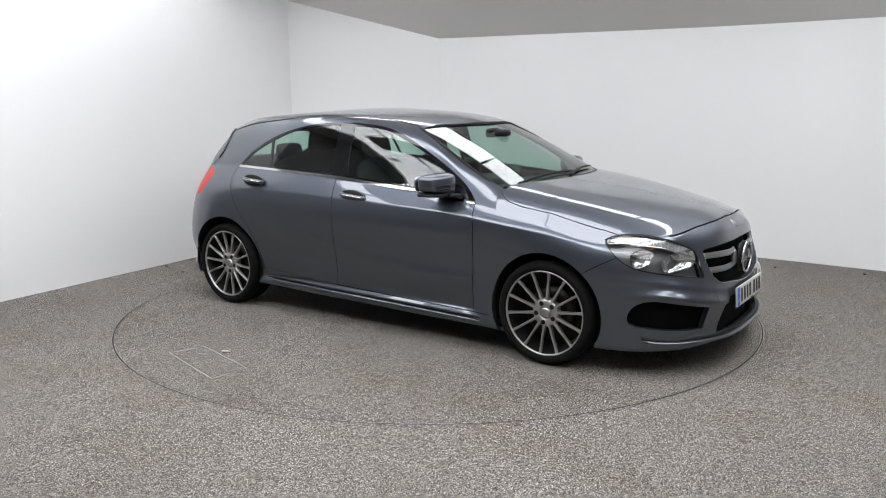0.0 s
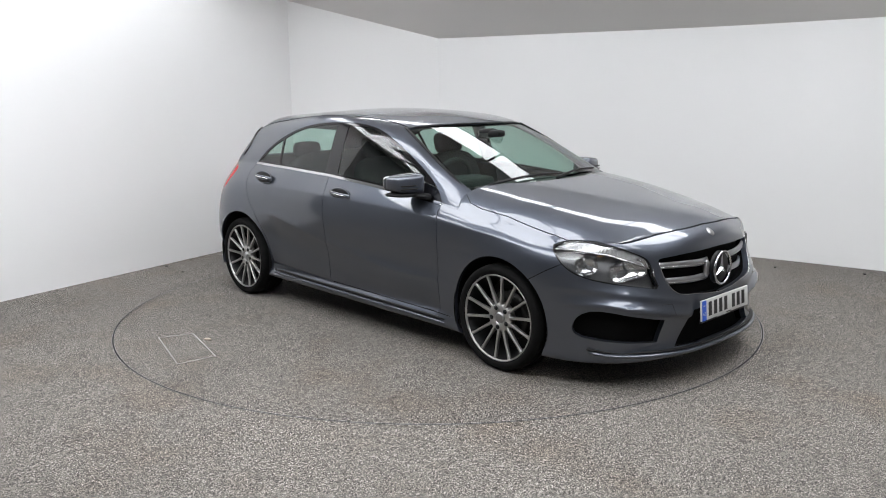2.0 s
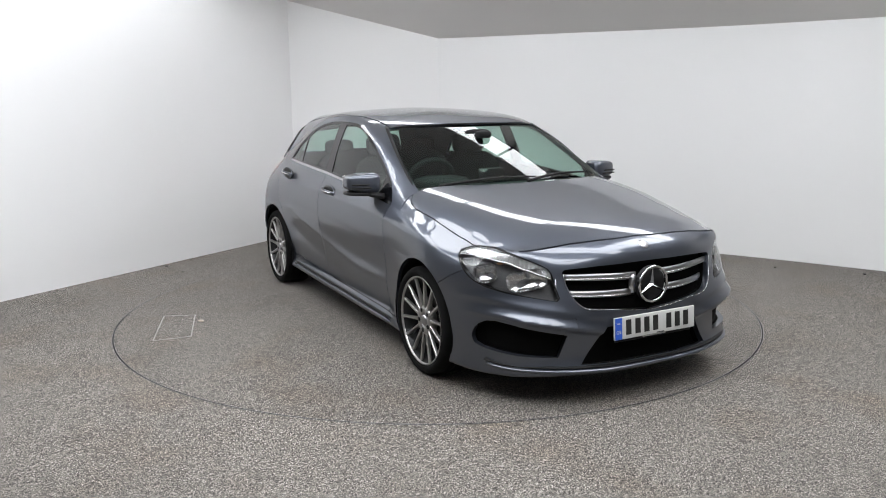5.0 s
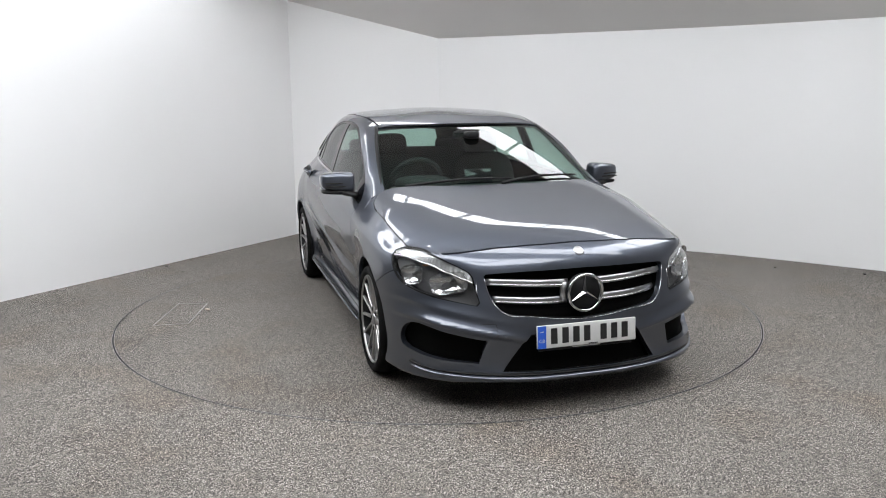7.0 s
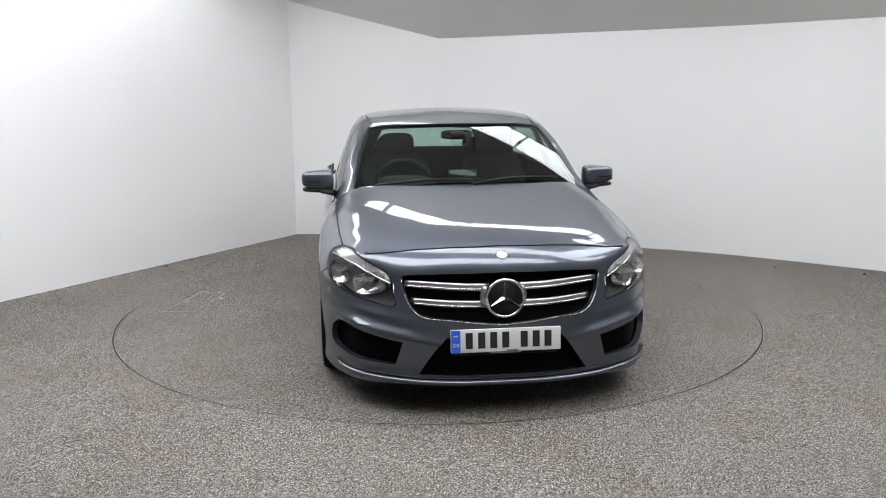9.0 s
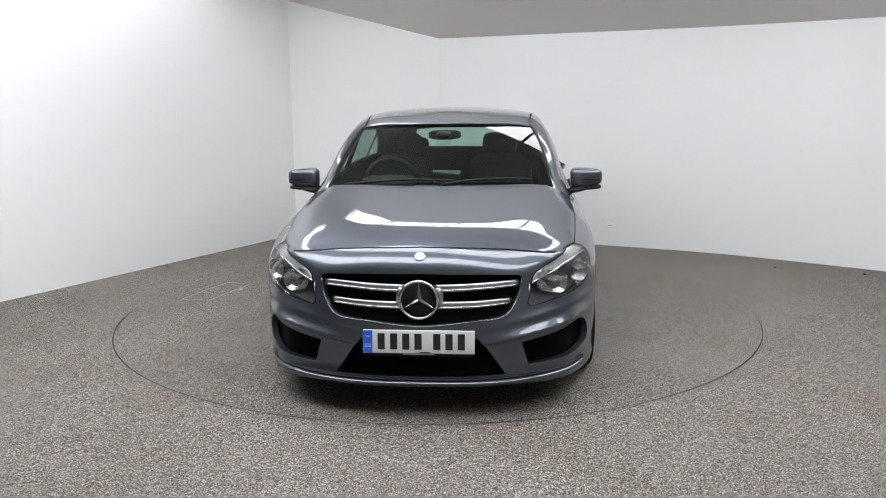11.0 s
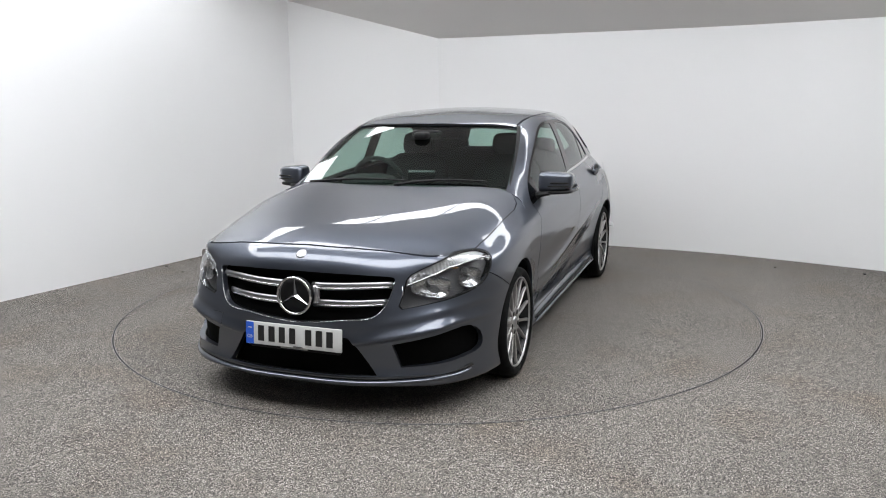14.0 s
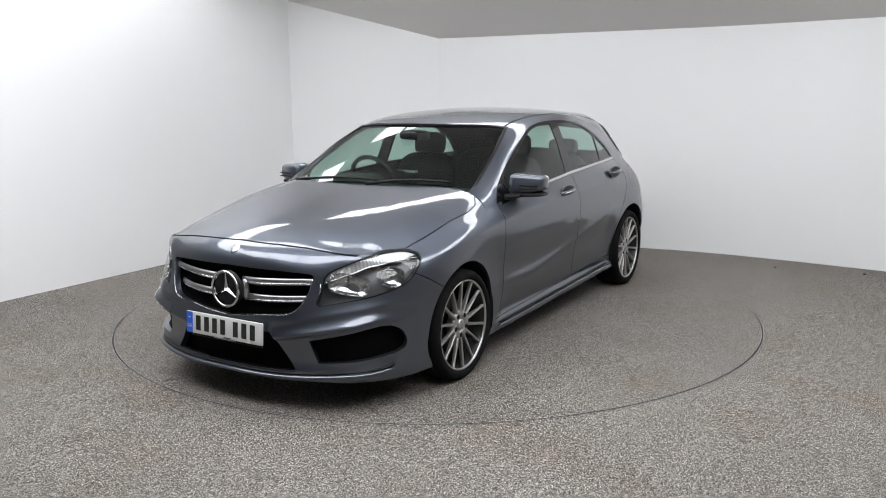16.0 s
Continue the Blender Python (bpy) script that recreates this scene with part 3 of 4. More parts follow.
A40 = radians(40)
SIDE = (Vector((1, 0, 0)), Vector((0, 0, 1)), Vector((0, 1, 0)))
FRONT = (Vector((0, 1, 0)), Vector((0, 0, 1)), Vector((1, 0, 0)))
TOP = (Vector((1, 0, 0)), Vector((0, 1, 0)), Vector((0, 0, 1)))
QUARTER = (Vector((-math.sin(A40), math.cos(A40), 0)), Vector((0, 0, 1)), Vector((math.cos(A40), math.sin(A40), 0)))


def flat(p, view):
    return p.dot(view[0]), p.dot(view[1])


def round_line(points, closed=True, times=2):
    """Corner-cutting, which keeps an outline's run but rounds it."""
    p = [Vector(q) for q in points]
    for _ in range(times):
        q = []
        n = len(p)
        for i in range(n if closed else n - 1):
            a, b = p[i], p[(i + 1) % n]
            k = min(0.25, 0.02 / max((b - a).length, 1e-6))
            q += [a.lerp(b, k), a.lerp(b, 1 - k)]
        p = q if closed else [p[0]] + q + [p[-1]]
    return p


def imprint(bm, line, view, closed=True, sheets=(0, 1, 2, 3)):
    """Cut the mesh along a line that is thrown onto it in the direction of view."""
    sheet_layer = bm.faces.layers.int["sheet"]
    lo = [min(p[k] for p in line) - 0.02 for k in (0, 1)]
    hi = [max(p[k] for p in line) + 0.02 for k in (0, 1)]

    def box(f):
        q = [flat(v.co, view) for v in f.verts]
        return min(a for a, b in q), max(a for a, b in q), min(b for a, b in q), max(b for a, b in q)

    near = {}
    for f in bm.faces:
        if f[sheet_layer] in sheets and f.normal.dot(view[2]) > 0.05:
            b = box(f)
            if b[1] > lo[0] and b[0] < hi[0] and b[3] > lo[1] and b[2] < hi[1]:
                near[f] = b
    n = len(line)
    for i in range(n if closed else n - 1):
        a, b = Vector(line[i]), Vector(line[(i + 1) % n])
        if (b - a).length < 1e-6:
            continue
        x0, x1, y0, y1 = min(a.x, b.x) - 1e-4, max(a.x, b.x) + 1e-4, min(a.y, b.y) - 1e-4, max(a.y, b.y) + 1e-4
        hit = [f for f, q in near.items() if f.is_valid and q[1] > x0 and q[0] < x1 and q[3] > y0 and q[2] < y1]
        if not hit:
            continue
        d = (b - a).normalized()
        across = view[0] * -d.y + view[1] * d.x
        geom = set(hit)
        for f in hit:
            geom.update(f.edges)
            geom.update(f.verts)
        res = bmesh.ops.bisect_plane(bm, geom=list(geom), dist=1e-5, plane_co=view[0] * a.x + view[1] * a.y, plane_no=across)
        for g in res["geom"]:
            if isinstance(g, bmesh.types.BMFace):
                near[g] = box(g)


def inside(p, poly):
    x, y = p
    odd = False
    for i in range(len(poly)):
        a, b = poly[i - 1], poly[i]
        if (a[1] > y) != (b[1] > y) and x < (b[0] - a[0]) * (y - a[1]) / (b[1] - a[1]) + a[0]:
            odd = not odd
    return odd


def offset_line(line, w):
    out = []
    for i, p in enumerate(line):
        a, b = Vector(line[max(i - 1, 0)]), Vector(line[min(i + 1, len(line) - 1)])
        d = (b - a).normalized()
        out.append(Vector(p) + Vector((-d.y, d.x)) * w)
    return out


def to_line(p, line):
    p, best = Vector(p), 9.0
    for a, b in zip(line, line[1:]):
        a, b = Vector(a), Vector(b)
        k = max(0, min(1, (p - a).dot(b - a) / max((b - a).length_squared, 1e-12)))
        best = min(best, (p - a - (b - a) * k).length)
    return best


# outlines on the body, each in its own view
def circle(x, z, r, n=64):
    return [(x + r * math.cos(2 * math.pi * i / n), z + r * math.sin(2 * math.pi * i / n)) for i in range(n)]


BELT = [(0.80, 0.912), (0.37, 0.962), (0, 0.992), (-0.3, 1.014), (-0.86, 1.036), (-1.36, 1.046)]
LAMP = round_line([(-0.962, 0.538), (-0.925, 0.625), (-0.905, 0.692), (-0.84, 0.724), (-0.73, 0.766), (-0.62, 0.789), (-0.50, 0.785), (-0.41, 0.752),
                   (-0.445, 0.675), (-0.50, 0.625), (-0.58, 0.597), (-0.68, 0.578), (-0.82, 0.561)], times=1)
MIDDLE = Vector((-0.68, 0.672))
LAMP_IN = [p + (MIDDLE - p).normalized() * 0.008 for p in LAMP]
GRILLE = [(-0.05, 0.706), (0.30, 0.702), (0.45, 0.694), (0.478, 0.690), (0.488, 0.680), (0.484, 0.65), (0.468, 0.60), (0.445, 0.550), (0.425, 0.525), (0.40, 0.508), (0.36, 0.497), (0.30, 0.488), (0.183, 0.474), (-0.05, 0.456)]
INTAKE = [(-0.05, 0.40), (0.28, 0.40), (0.322, 0.352), (0.414, 0.217), (0.20, 0.212), (-0.05, 0.212)]
FOG = [(-0.992, 0.372), (-0.85, 0.402), (-0.71, 0.428), (-0.64, 0.435), (-0.59, 0.430), (-0.55, 0.412), (-0.525, 0.388), (-0.511, 0.358), (-0.508, 0.330), (-0.520, 0.304), (-0.56, 0.287), (-0.64, 0.277), (-0.80, 0.266), (-0.95, 0.257)]
def arch(points, n):
    """A smooth line through points in the side view."""
    return [Vector((p.x, p.z)) for p in soft_line([(x, 0, z) for x, z in points], n)]


DLO = arch([(0.80, 0.912), (0.76, 0.955), (0.627, 1.056), (0.49, 1.137), (0.26, 1.252), (0.06, 1.328), (-0.13, 1.359), (-0.36, 1.366), (-0.684, 1.347), (-0.957, 1.284),
            (-1.17, 1.192), (-1.28, 1.119), (-1.358, 1.046)], 34) + [Vector(p) for p in BELT[::-1]][1:-1]
GLASS_F = [Vector(p) for p in ((0.60, 0.950), (0.37, 0.976), (0.0, 1.006), (-0.235, 1.022))] + arch([(-0.262, 1.348), (-0.13, 1.345), (0.06, 1.314), (0.25, 1.239), (0.48, 1.124), (0.60, 1.052)], 14)
GLASS_R = [Vector((-0.375, 1.030))] + arch([(-0.395, 1.351), (-0.684, 1.334), (-0.945, 1.272), (-1.03, 1.238)], 10) + [Vector((-0.985, 1.050)), Vector((-0.86, 1.048))]
GLASS_Q = [Vector((-1.005, 1.052))] + arch([(-1.05, 1.228), (-1.16, 1.180), (-1.265, 1.110), (-1.325, 1.058)], 8)
SCREEN_LINE = [(1.2, -0.01), (1.2, 0.70), (0.89, 0.695), (0.54, 0.645), (0.235, 0.582), (0.26, 0.45), (0.315, 0.25), (0.345, -0.01)]
ROOF_LINE = [(0.33, -0.01), (0.22, 0.56), (-0.36, 0.60), (-0.8, 0.587), (-1.14, 0.566), (-1.45, 0.546), (-1.66, 0.53), (-1.9, 0.5), (-1.9, -0.01)]
HOOD_GAP = [(0.93, 0.742), (1.00, 0.785), (1.10, 0.799), (1.25, 0.799), (1.38, 0.793), (1.58, 0.777), (1.70, 0.764), (1.80, 0.74)]
NOSE_GAP = [(-0.01, 0.819), (0.25, 0.813), (0.40, 0.803), (0.49, 0.793), (0.60, 0.782), (0.66, 0.777)]
DOOR_F = round_line([(0.80, 0.905), (0.822, 0.79), (0.82, 0.64), (0.805, 0.40), (0.795, 0.239)], False)
DOOR_M = round_line([(-0.325, 1.012), (-0.302, 0.87), (-0.295, 0.685), (-0.31, 0.45), (-0.325, 0.264)], False)
DOOR_R = round_line([(-1.35, 1.042), (-1.385, 0.99), (-1.34, 0.90), (-1.25, 0.75), (-1.13, 0.60), (-1.055, 0.46), (-1.03, 0.36), (-1.02, 0.303)], False)
SILL = round_line([(-1.03, 0.304), (-0.7, 0.284), (-0.32, 0.264), (0.3, 0.248), (0.92, 0.236)], False, 1)
SEAM = [(1.50, 0.545), (1.553, 0.578), (1.638, 0.628), (1.75, 0.685)]
TAIL_LAMP = round_line([(-1.70, 1.016), (-1.61, 0.985), (-1.63, 0.90), (-1.69, 0.825), (-1.82, 0.80), (-2.3, 0.80), (-2.3, 1.0), (-1.80, 1.018)], times=1)
REAR_GLASS = [(-0.02, 1.30), (0.42, 1.26), (0.50, 1.10), (0.44, 1.06), (-0.02, 1.06)]
ARCH = 0.349
WELLS = [circle(AXLE_F, 0.313, ARCH), circle(AXLE_R, 0.320, ARCH)]
BUMPER_SIDE = [(1.3, 0.05), (1.42, 0.50), (1.50, 0.545), (1.553, 0.578), (1.638, 0.628), (1.75, 0.685), (1.75, 0.95), (2.5, 0.95), (2.5, 0.05)]
GAP = 0.0023
gaps = [(HOOD_GAP, TOP, (1, 2)), (NOSE_GAP, FRONT, (0, 1)), (DOOR_F, SIDE, (0, 2)), (DOOR_M, SIDE, (0, 2)), (DOOR_R, SIDE, (0, 2)), (SILL, SIDE, (0,)), (SEAM, SIDE, (0,))]
DITCH = [(0.20, 0.566), (-0.36, 0.60), (-0.8, 0.587), (-1.14, 0.566), (-1.45, 0.546), (-1.62, 0.535)]
CHROME = BELT + [(x, z - 0.016) for x, z in BELT[::-1]]

for w in WELLS:
    imprint(body, w, SIDE, sheets=(0,))
imprint(body, LAMP, QUARTER, sheets=(0, 1))
imprint(body, LAMP_IN, QUARTER, sheets=(0, 1))
imprint(body, FOG, QUARTER, sheets=(0,))
imprint(body, GRILLE, FRONT, sheets=(0,))
imprint(body, INTAKE, FRONT, sheets=(0,))
for q in (DLO, GLASS_F, GLASS_R, GLASS_Q, CHROME, TAIL_LAMP):
    imprint(body, q, SIDE)
imprint(body, SCREEN_LINE, TOP, sheets=(2,))
imprint(body, REAR_GLASS, (FRONT[0], FRONT[1], Vector((-1, 0, 0))), sheets=(3,))
for line, view, sheets in gaps:
    for w in (GAP, -GAP):
        imprint(body, offset_line(line, w), view, False, sheets)
for w in (0.006, -0.006):
    imprint(body, offset_line(DITCH, w), TOP, False, (2,))
body.normal_update()


BAND = [(-0.93, 0.70), (-0.84, 0.75), (-0.73, 0.80), (-0.62, 0.82), (-0.50, 0.82), (-0.425, 0.764), (-0.52, 0.742), (-0.66, 0.726), (-0.78, 0.697), (-0.86, 0.668), (-0.925, 0.640)]
imprint(body, BAND, QUARTER, sheets=(0, 1))
body.normal_update()


def region(f):
    c, n, k = f.calc_center_median(), f.normal, f[SHEET]
    side, front, top, quarter = flat(c, SIDE), flat(c, FRONT), flat(c, TOP), flat(c, QUARTER)
    if k == 0 and any((Vector(side) - Vector((x, z))).length < ARCH for x, z in ((AXLE_F, 0.313), (AXLE_R, 0.320))) and c.y > 0.5:
        return "well"
    if k in (0, 1) and c.x > 1.4 and inside(quarter, LAMP):
        if not inside(quarter, LAMP_IN):
            return "lamp_rim"
        return "lamp_band" if inside(quarter, BAND) else "headlamp"
    if k == 0 and c.x > 1.5:
        if inside(front, GRILLE):
            return "grille"
        if inside(front, INTAKE):
            return "intake"
        if inside(quarter, FOG):
            return "fog"
    if k == 2 and inside(top, SCREEN_LINE):
        return "windscreen"
    if k == 3 and inside(front, REAR_GLASS):
        return "rear_glass"
    if n.y > 0.05 and c.y > 0.5:
        for name, poly in (("glass_front", GLASS_F), ("glass_rear", GLASS_R), ("glass_quarter", GLASS_Q), ("chrome", CHROME), ("frame", DLO)):
            if inside(side, poly):
                return name
    if c.x < -1.5 and inside(side, TAIL_LAMP) and (k == 0 or k == 3) and c.y > 0.42:
        return "tail_lamp"
    for line, view, sheets in gaps:
        if k in sheets and n.dot(view[2]) > 0.05 and to_line(flat(c, view), line) < GAP * 0.98:
            if line is not HOOD_GAP or c.x < 1.72:
                return "gap"
    if k == 2 and n.z > 0.3 and to_line(top, DITCH) < 0.0058:
        return "gap"
    if k == 1:
        if c.y < 0.70 or inside(top, [(0.80, -0.1)] + HOOD_GAP + [(2.3, 0.7), (2.3, -0.1)]):
            return "hood"
        return "fender"
    if k == 0:
        if c.x > 1.3 and inside(side, BUMPER_SIDE):
            return "bumper"
        if c.z < 0.31 and c.x < 0.97 and c.x > -1.2 and c.z < 0.236 + 0.026 * max(0, 0.92 - c.x) / 1.24 + 0.014 * max(0, -0.32 - c.x):
            return "sill"
        if c.x > 0.80 or c.x > 0.80 + 0.02 * math.sin(min(max((c.z - 0.24) / 0.66, 0), 1) * math.pi):
            return "fender"
        if c.x > -0.31:
            return "front_door"
        edge_x = -1.02 - 0.36 * min(max((c.z - 0.303) / 0.687, 0), 1) ** 1.25
        if c.x > edge_x:
            return "rear_door"
        return "rear_bumper" if c.z < 0.55 and c.x < -1.7 else "quarter"
    if k == 2:
        if inside(top, ROOF_LINE) and n.z > 0.3:
            return "roof"
        return "fender" if c.x > 0.80 and c.z < 0.95 else "pillar"
    return "tailgate"


sorted_faces = {}
for f in body.faces:
    sorted_faces.setdefault(region(f), []).append(f)


def take(names, both=False, lip=0.012, push=0.0, mirror=False):
    """A panel of the body as its own mesh, with folded-in rims; both: joined with its mirror image."""
    bm = bmesh.new()
    nrm = bm.verts.layers.float_vector.new("nrm")
    edge = bm.faces.layers.int.new("edge")
    sides = (1, -1) if both else ((-1,) if mirror else (1,))
    for s in sides:
        made = {}
        for name in names:
            for f in sorted_faces.get(name, []):
                vs = []
                for v in f.verts:
                    if v not in made:
                        n = v[NRM]
                        p = v.co + n * push
                        made[v] = bm.verts.new((p.x, p.y * s, p.z))
                        made[v][nrm] = (n.x, n.y * s, n.z)
                    vs.append(made[v])
                try:
                    bm.faces.new(vs if s > 0 else vs[::-1])
                except ValueError:
                    pass
    if both:
        bmesh.ops.remove_doubles(bm, verts=[v for v in bm.verts if abs(v.co.y) < 2e-4], dist=3e-4)
    if lip:
        rim_edges = [e for e in bm.edges if e.is_boundary]
        out = bmesh.ops.extrude_edge_only(bm, edges=rim_edges)["geom"]
        for v in out:
            if isinstance(v, bmesh.types.BMVert):
                v.co -= Vector(v[nrm]) * lip
        for f in out:
            if isinstance(f, bmesh.types.BMFace):
                f[edge] = 1
        for f in {f for v in out if isinstance(v, bmesh.types.BMVert) for f in v.link_faces}:
            f[edge] = 1
    bm.normal_update()
    return bm


def panel(name, bm, mat, parent, label=""):
    nrm, edge = bm.verts.layers.float_vector["nrm"], bm.faces.layers.int["edge"]
    normals = [(f.normal if f[edge] else Vector(l.vert[nrm])).normalized()[:] for f in bm.faces for l in f.loops]
    ob = link(name, bm, mat, parent, label)
    ob.data.normals_split_custom_set(normals)
    return ob


def pair(name, names, mat, label="", **how):
    return [panel(name, take(names, mirror=m, **how), mat, car, label) for m in (False, True)]


hood = panel("hood", take(["hood"], True), PAINT, car)
bumper = panel("front_bumper", take(["bumper"], True, lip=0.03), PAINT, car)
roof = panel("roof", take(["roof"], True), PAINT, car)
tailgate = panel("tailgate", take(["tailgate"], True), PAINT, car)
rear_bumper = panel("rear_bumper", take(["rear_bumper"], True), PAINT, car)
fenders = pair("fender", ["fender"], PAINT, lip=0.02)
front_doors = pair("front_door", ["front_door"], PAINT)
rear_doors = pair("rear_door", ["rear_door"], PAINT)
quarters = pair("quarter_panel", ["quarter", "pillar"], PAINT, lip=0.015)
sills = pair("side_skirt", ["sill"], PAINT)
pair("window_frame", ["frame"], GLOSSBLACK, "gloss black window surround", lip=0.01, push=-0.003)
pair("belt_trim", ["chrome"], CHROMED, "polished chrome strip", lip=0.01, push=0.004)
for k, m in enumerate((False, True)):
    panel("window", take(["glass_front"], mirror=m, lip=0, push=-0.006), GLASS, front_doors[k], "tinted side glass")
    panel("window", take(["glass_rear"], mirror=m, lip=0, push=-0.006), GLASS, rear_doors[k], "tinted side glass")
    panel("quarter_window", take(["glass_quarter"], mirror=m, lip=0, push=-0.006), GLASS, rear_doors[k], "tinted side glass")
bm = sheet(np.concatenate([screen_grid, screen_grid[:, -2::-1] * np.array([1, -1, 1])], axis=1) + np.array([0, 0, -0.006]))
if sum(f.normal.z for f in bm.faces) < 0:
    bmesh.ops.reverse_faces(bm, faces=bm.faces)
part("windscreen", bm, GLASS, car, "clear windscreen glass")
panel("rear_window", take(["rear_glass"], True, lip=0, push=-0.004), GLASS, car, "dark tailgate glass")
pair("tail_lamp", ["tail_lamp"], REDLENS, "red tail lamp lens", lip=0.02)
panel("inner_body", take(["hood", "bumper", "fender", "front_door", "rear_door", "quarter", "pillar", "sill", "gap", "roof", "tailgate", "rear_bumper", "tail_lamp"], True, lip=0, push=-0.024), BLACK, car, "dark inner structure behind the gaps")


panel("headliner", take(["roof"], True, lip=0, push=-0.035), LINER, car, "pale grey roof lining")


# ---- wheels ----
def make_wheel():
    """One wheel, its outer face towards +y, its hub at the origin; 14 spokes and five bolts."""
    I = Matrix.Identity(4)
    rim = link("wheel", lathe([(0.241, -0.19), (0.241, -0.02), (0.245, -0.004), (0.2505, 0.0), (0.2495, 0.006), (0.2445, 0.007), (0.2405, 0.003), (0.2390, -0.02), (0.2385, -0.06),
                               (0.230, -0.10), (0.225, -0.19)], I, 96, True), ALLOY, None)
    part("tyre", lathe([(0.245, -0.015), (0.250, 0.004), (0.257, 0.011), (0.270, 0.016), (0.284, 0.014), (0.295, 0.006), (0.302, -0.008), (0.3055, -0.03), (0.3060, -0.055), (0.3020, -0.057),
                        (0.3020, -0.064), (0.3065, -0.066), (0.3065, -0.098), (0.3025, -0.1), (0.3025, -0.107), (0.3065, -0.109), (0.3060, -0.15), (0.3055, -0.17), (0.300, -0.19), (0.29, -0.205),
                        (0.27, -0.215), (0.245, -0.20)], I, 96), TYRE, rim, "black low-profile tyre")
    bm = bmesh.new()
    n = 14
    prof = [(0.055, 0.0105, -0.018, 0.030), (0.085, 0.0082, -0.013, 0.026), (0.15, 0.0066, -0.008, 0.020), (0.21, 0.0070, -0.005, 0.016), (0.2410, 0.0095, -0.001, 0.012)]
    rows = []
    for r, w, top, deep in prof:
        rows.append([bm.verts.new((r, top - deep, -w * 1.15)), bm.verts.new((r, top - 0.004, -w)), bm.verts.new((r, top, -w * 0.7)), bm.verts.new((r, top, w * 0.7)), bm.verts.new((r, top - 0.004, w)),
                     bm.verts.new((r, top - deep, w * 1.15))])
    for a, b in zip(rows, rows[1:]):
        for k in range(5):
            bm.faces.new((a[k], b[k], b[k + 1], a[k + 1]))
    bmesh.ops.recalc_face_normals(bm, faces=bm.faces)
    if sum(f.normal.y for f in bm.faces) < 0:
        bmesh.ops.reverse_faces(bm, faces=bm.faces)
    first = part("spoke", bm, ALLOY, rim, smooth=False)
    for i in range(1, n):
        ob = new("spoke", first.data)
        ob.parent = rim
        ob.matrix_basis = Matrix.Rotation(2 * math.pi * i / n, 4, "Y")
    part("hub", lathe([(0.0, -0.03), (0.032, -0.03), (0.034, -0.018), (0.050, -0.014), (0.076, -0.015), (0.083, -0.024), (0.083, -0.06)], I, 48), ALLOY, rim)
    part("centre_cap", lathe([(0.0, -0.008), (0.020, -0.009), (0.029, -0.012), (0.032, -0.02), (0.032, -0.032)], I, 32), CAPGREY, rim, "round silver centre cap")
    hole = lathe([(0.0, -0.0130), (0.0135, -0.0130), (0.0145, -0.018)], pose(0.058, 0, 0), 20)
    first = part("bolt", hole, BLACK, rim, "dark recessed wheel bolt")
    for i in range(1, 5):
        ob = new("bolt", first.data)
        ob.parent = rim
        ob["label"] = "dark recessed wheel bolt"
        ob.matrix_basis = Matrix.Rotation(2 * math.pi * i / 5, 4, "Y")
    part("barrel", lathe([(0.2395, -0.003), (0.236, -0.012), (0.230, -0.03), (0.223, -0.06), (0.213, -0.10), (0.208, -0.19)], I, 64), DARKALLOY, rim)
    part("brake_disc", lathe([(0.06, -0.10), (0.145, -0.10), (0.145, -0.122), (0.06, -0.122)], I, 48, True), BRAKE, rim, "steel brake disc, coloured darker for the shade behind the spokes")
    part("backing", lathe([(0.0, -0.155), (0.215, -0.155)], I, 48), BLACK, rim)
    return rim


first_wheel = make_wheel()
FACE = 0.880
first_wheel.parent = car
first_wheel.matrix_basis = pose(AXLE_F, FACE, 0.3065, 0, 14, 0)
for x, side, turn in ((AXLE_R, 1, 40), (AXLE_F, -1, 7), (AXLE_R, -1, 22)):
    m = pose(x, side * FACE, 0.3065, 0, turn, 0 if side > 0 else 180)
    copy_thing(first_wheel, m)
for x in (AXLE_F, AXLE_R):
    for side in (1, -1):
        arc = [radians(-18 + 216 * k / 30) for k in range(31)]
        bm = bmesh.new()
        rows = [[bm.verts.new((x + 0.353 * math.cos(a), side * y, 0.316 + 0.353 * math.sin(a))) for a in arc] for y in (0.875, 0.55)]
        mid_vert = bm.verts.new((x, side * 0.55, 0.302))
        for k in range(30):
            bm.faces.new((rows[0][k], rows[0][k + 1], rows[1][k + 1], rows[1][k]))
            bm.faces.new((rows[1][k], rows[1][k + 1], mid_vert))
        bmesh.ops.recalc_face_normals(bm, faces=bm.faces)
        part("wheel_liner", bm, BLACK, car, "black wheel arch liner")

# ---- nose ----
STAR_X, STAR_Z = 2.172, 0.589


def nose_x(y, z):
    """The front of the bumper sheet at the given width and height."""
    i = np.abs(low[..., 1] - abs(y)) + np.abs(low[..., 2] - z) + (low[..., 0] < 1.2) * 9
    return float(low[..., 0].reshape(-1)[i.argmin()])


def shelf(name, names, deep, mat, label):
    return panel(name, take(names, True, lip=0.031 - deep, push=-deep), mat, car, label)


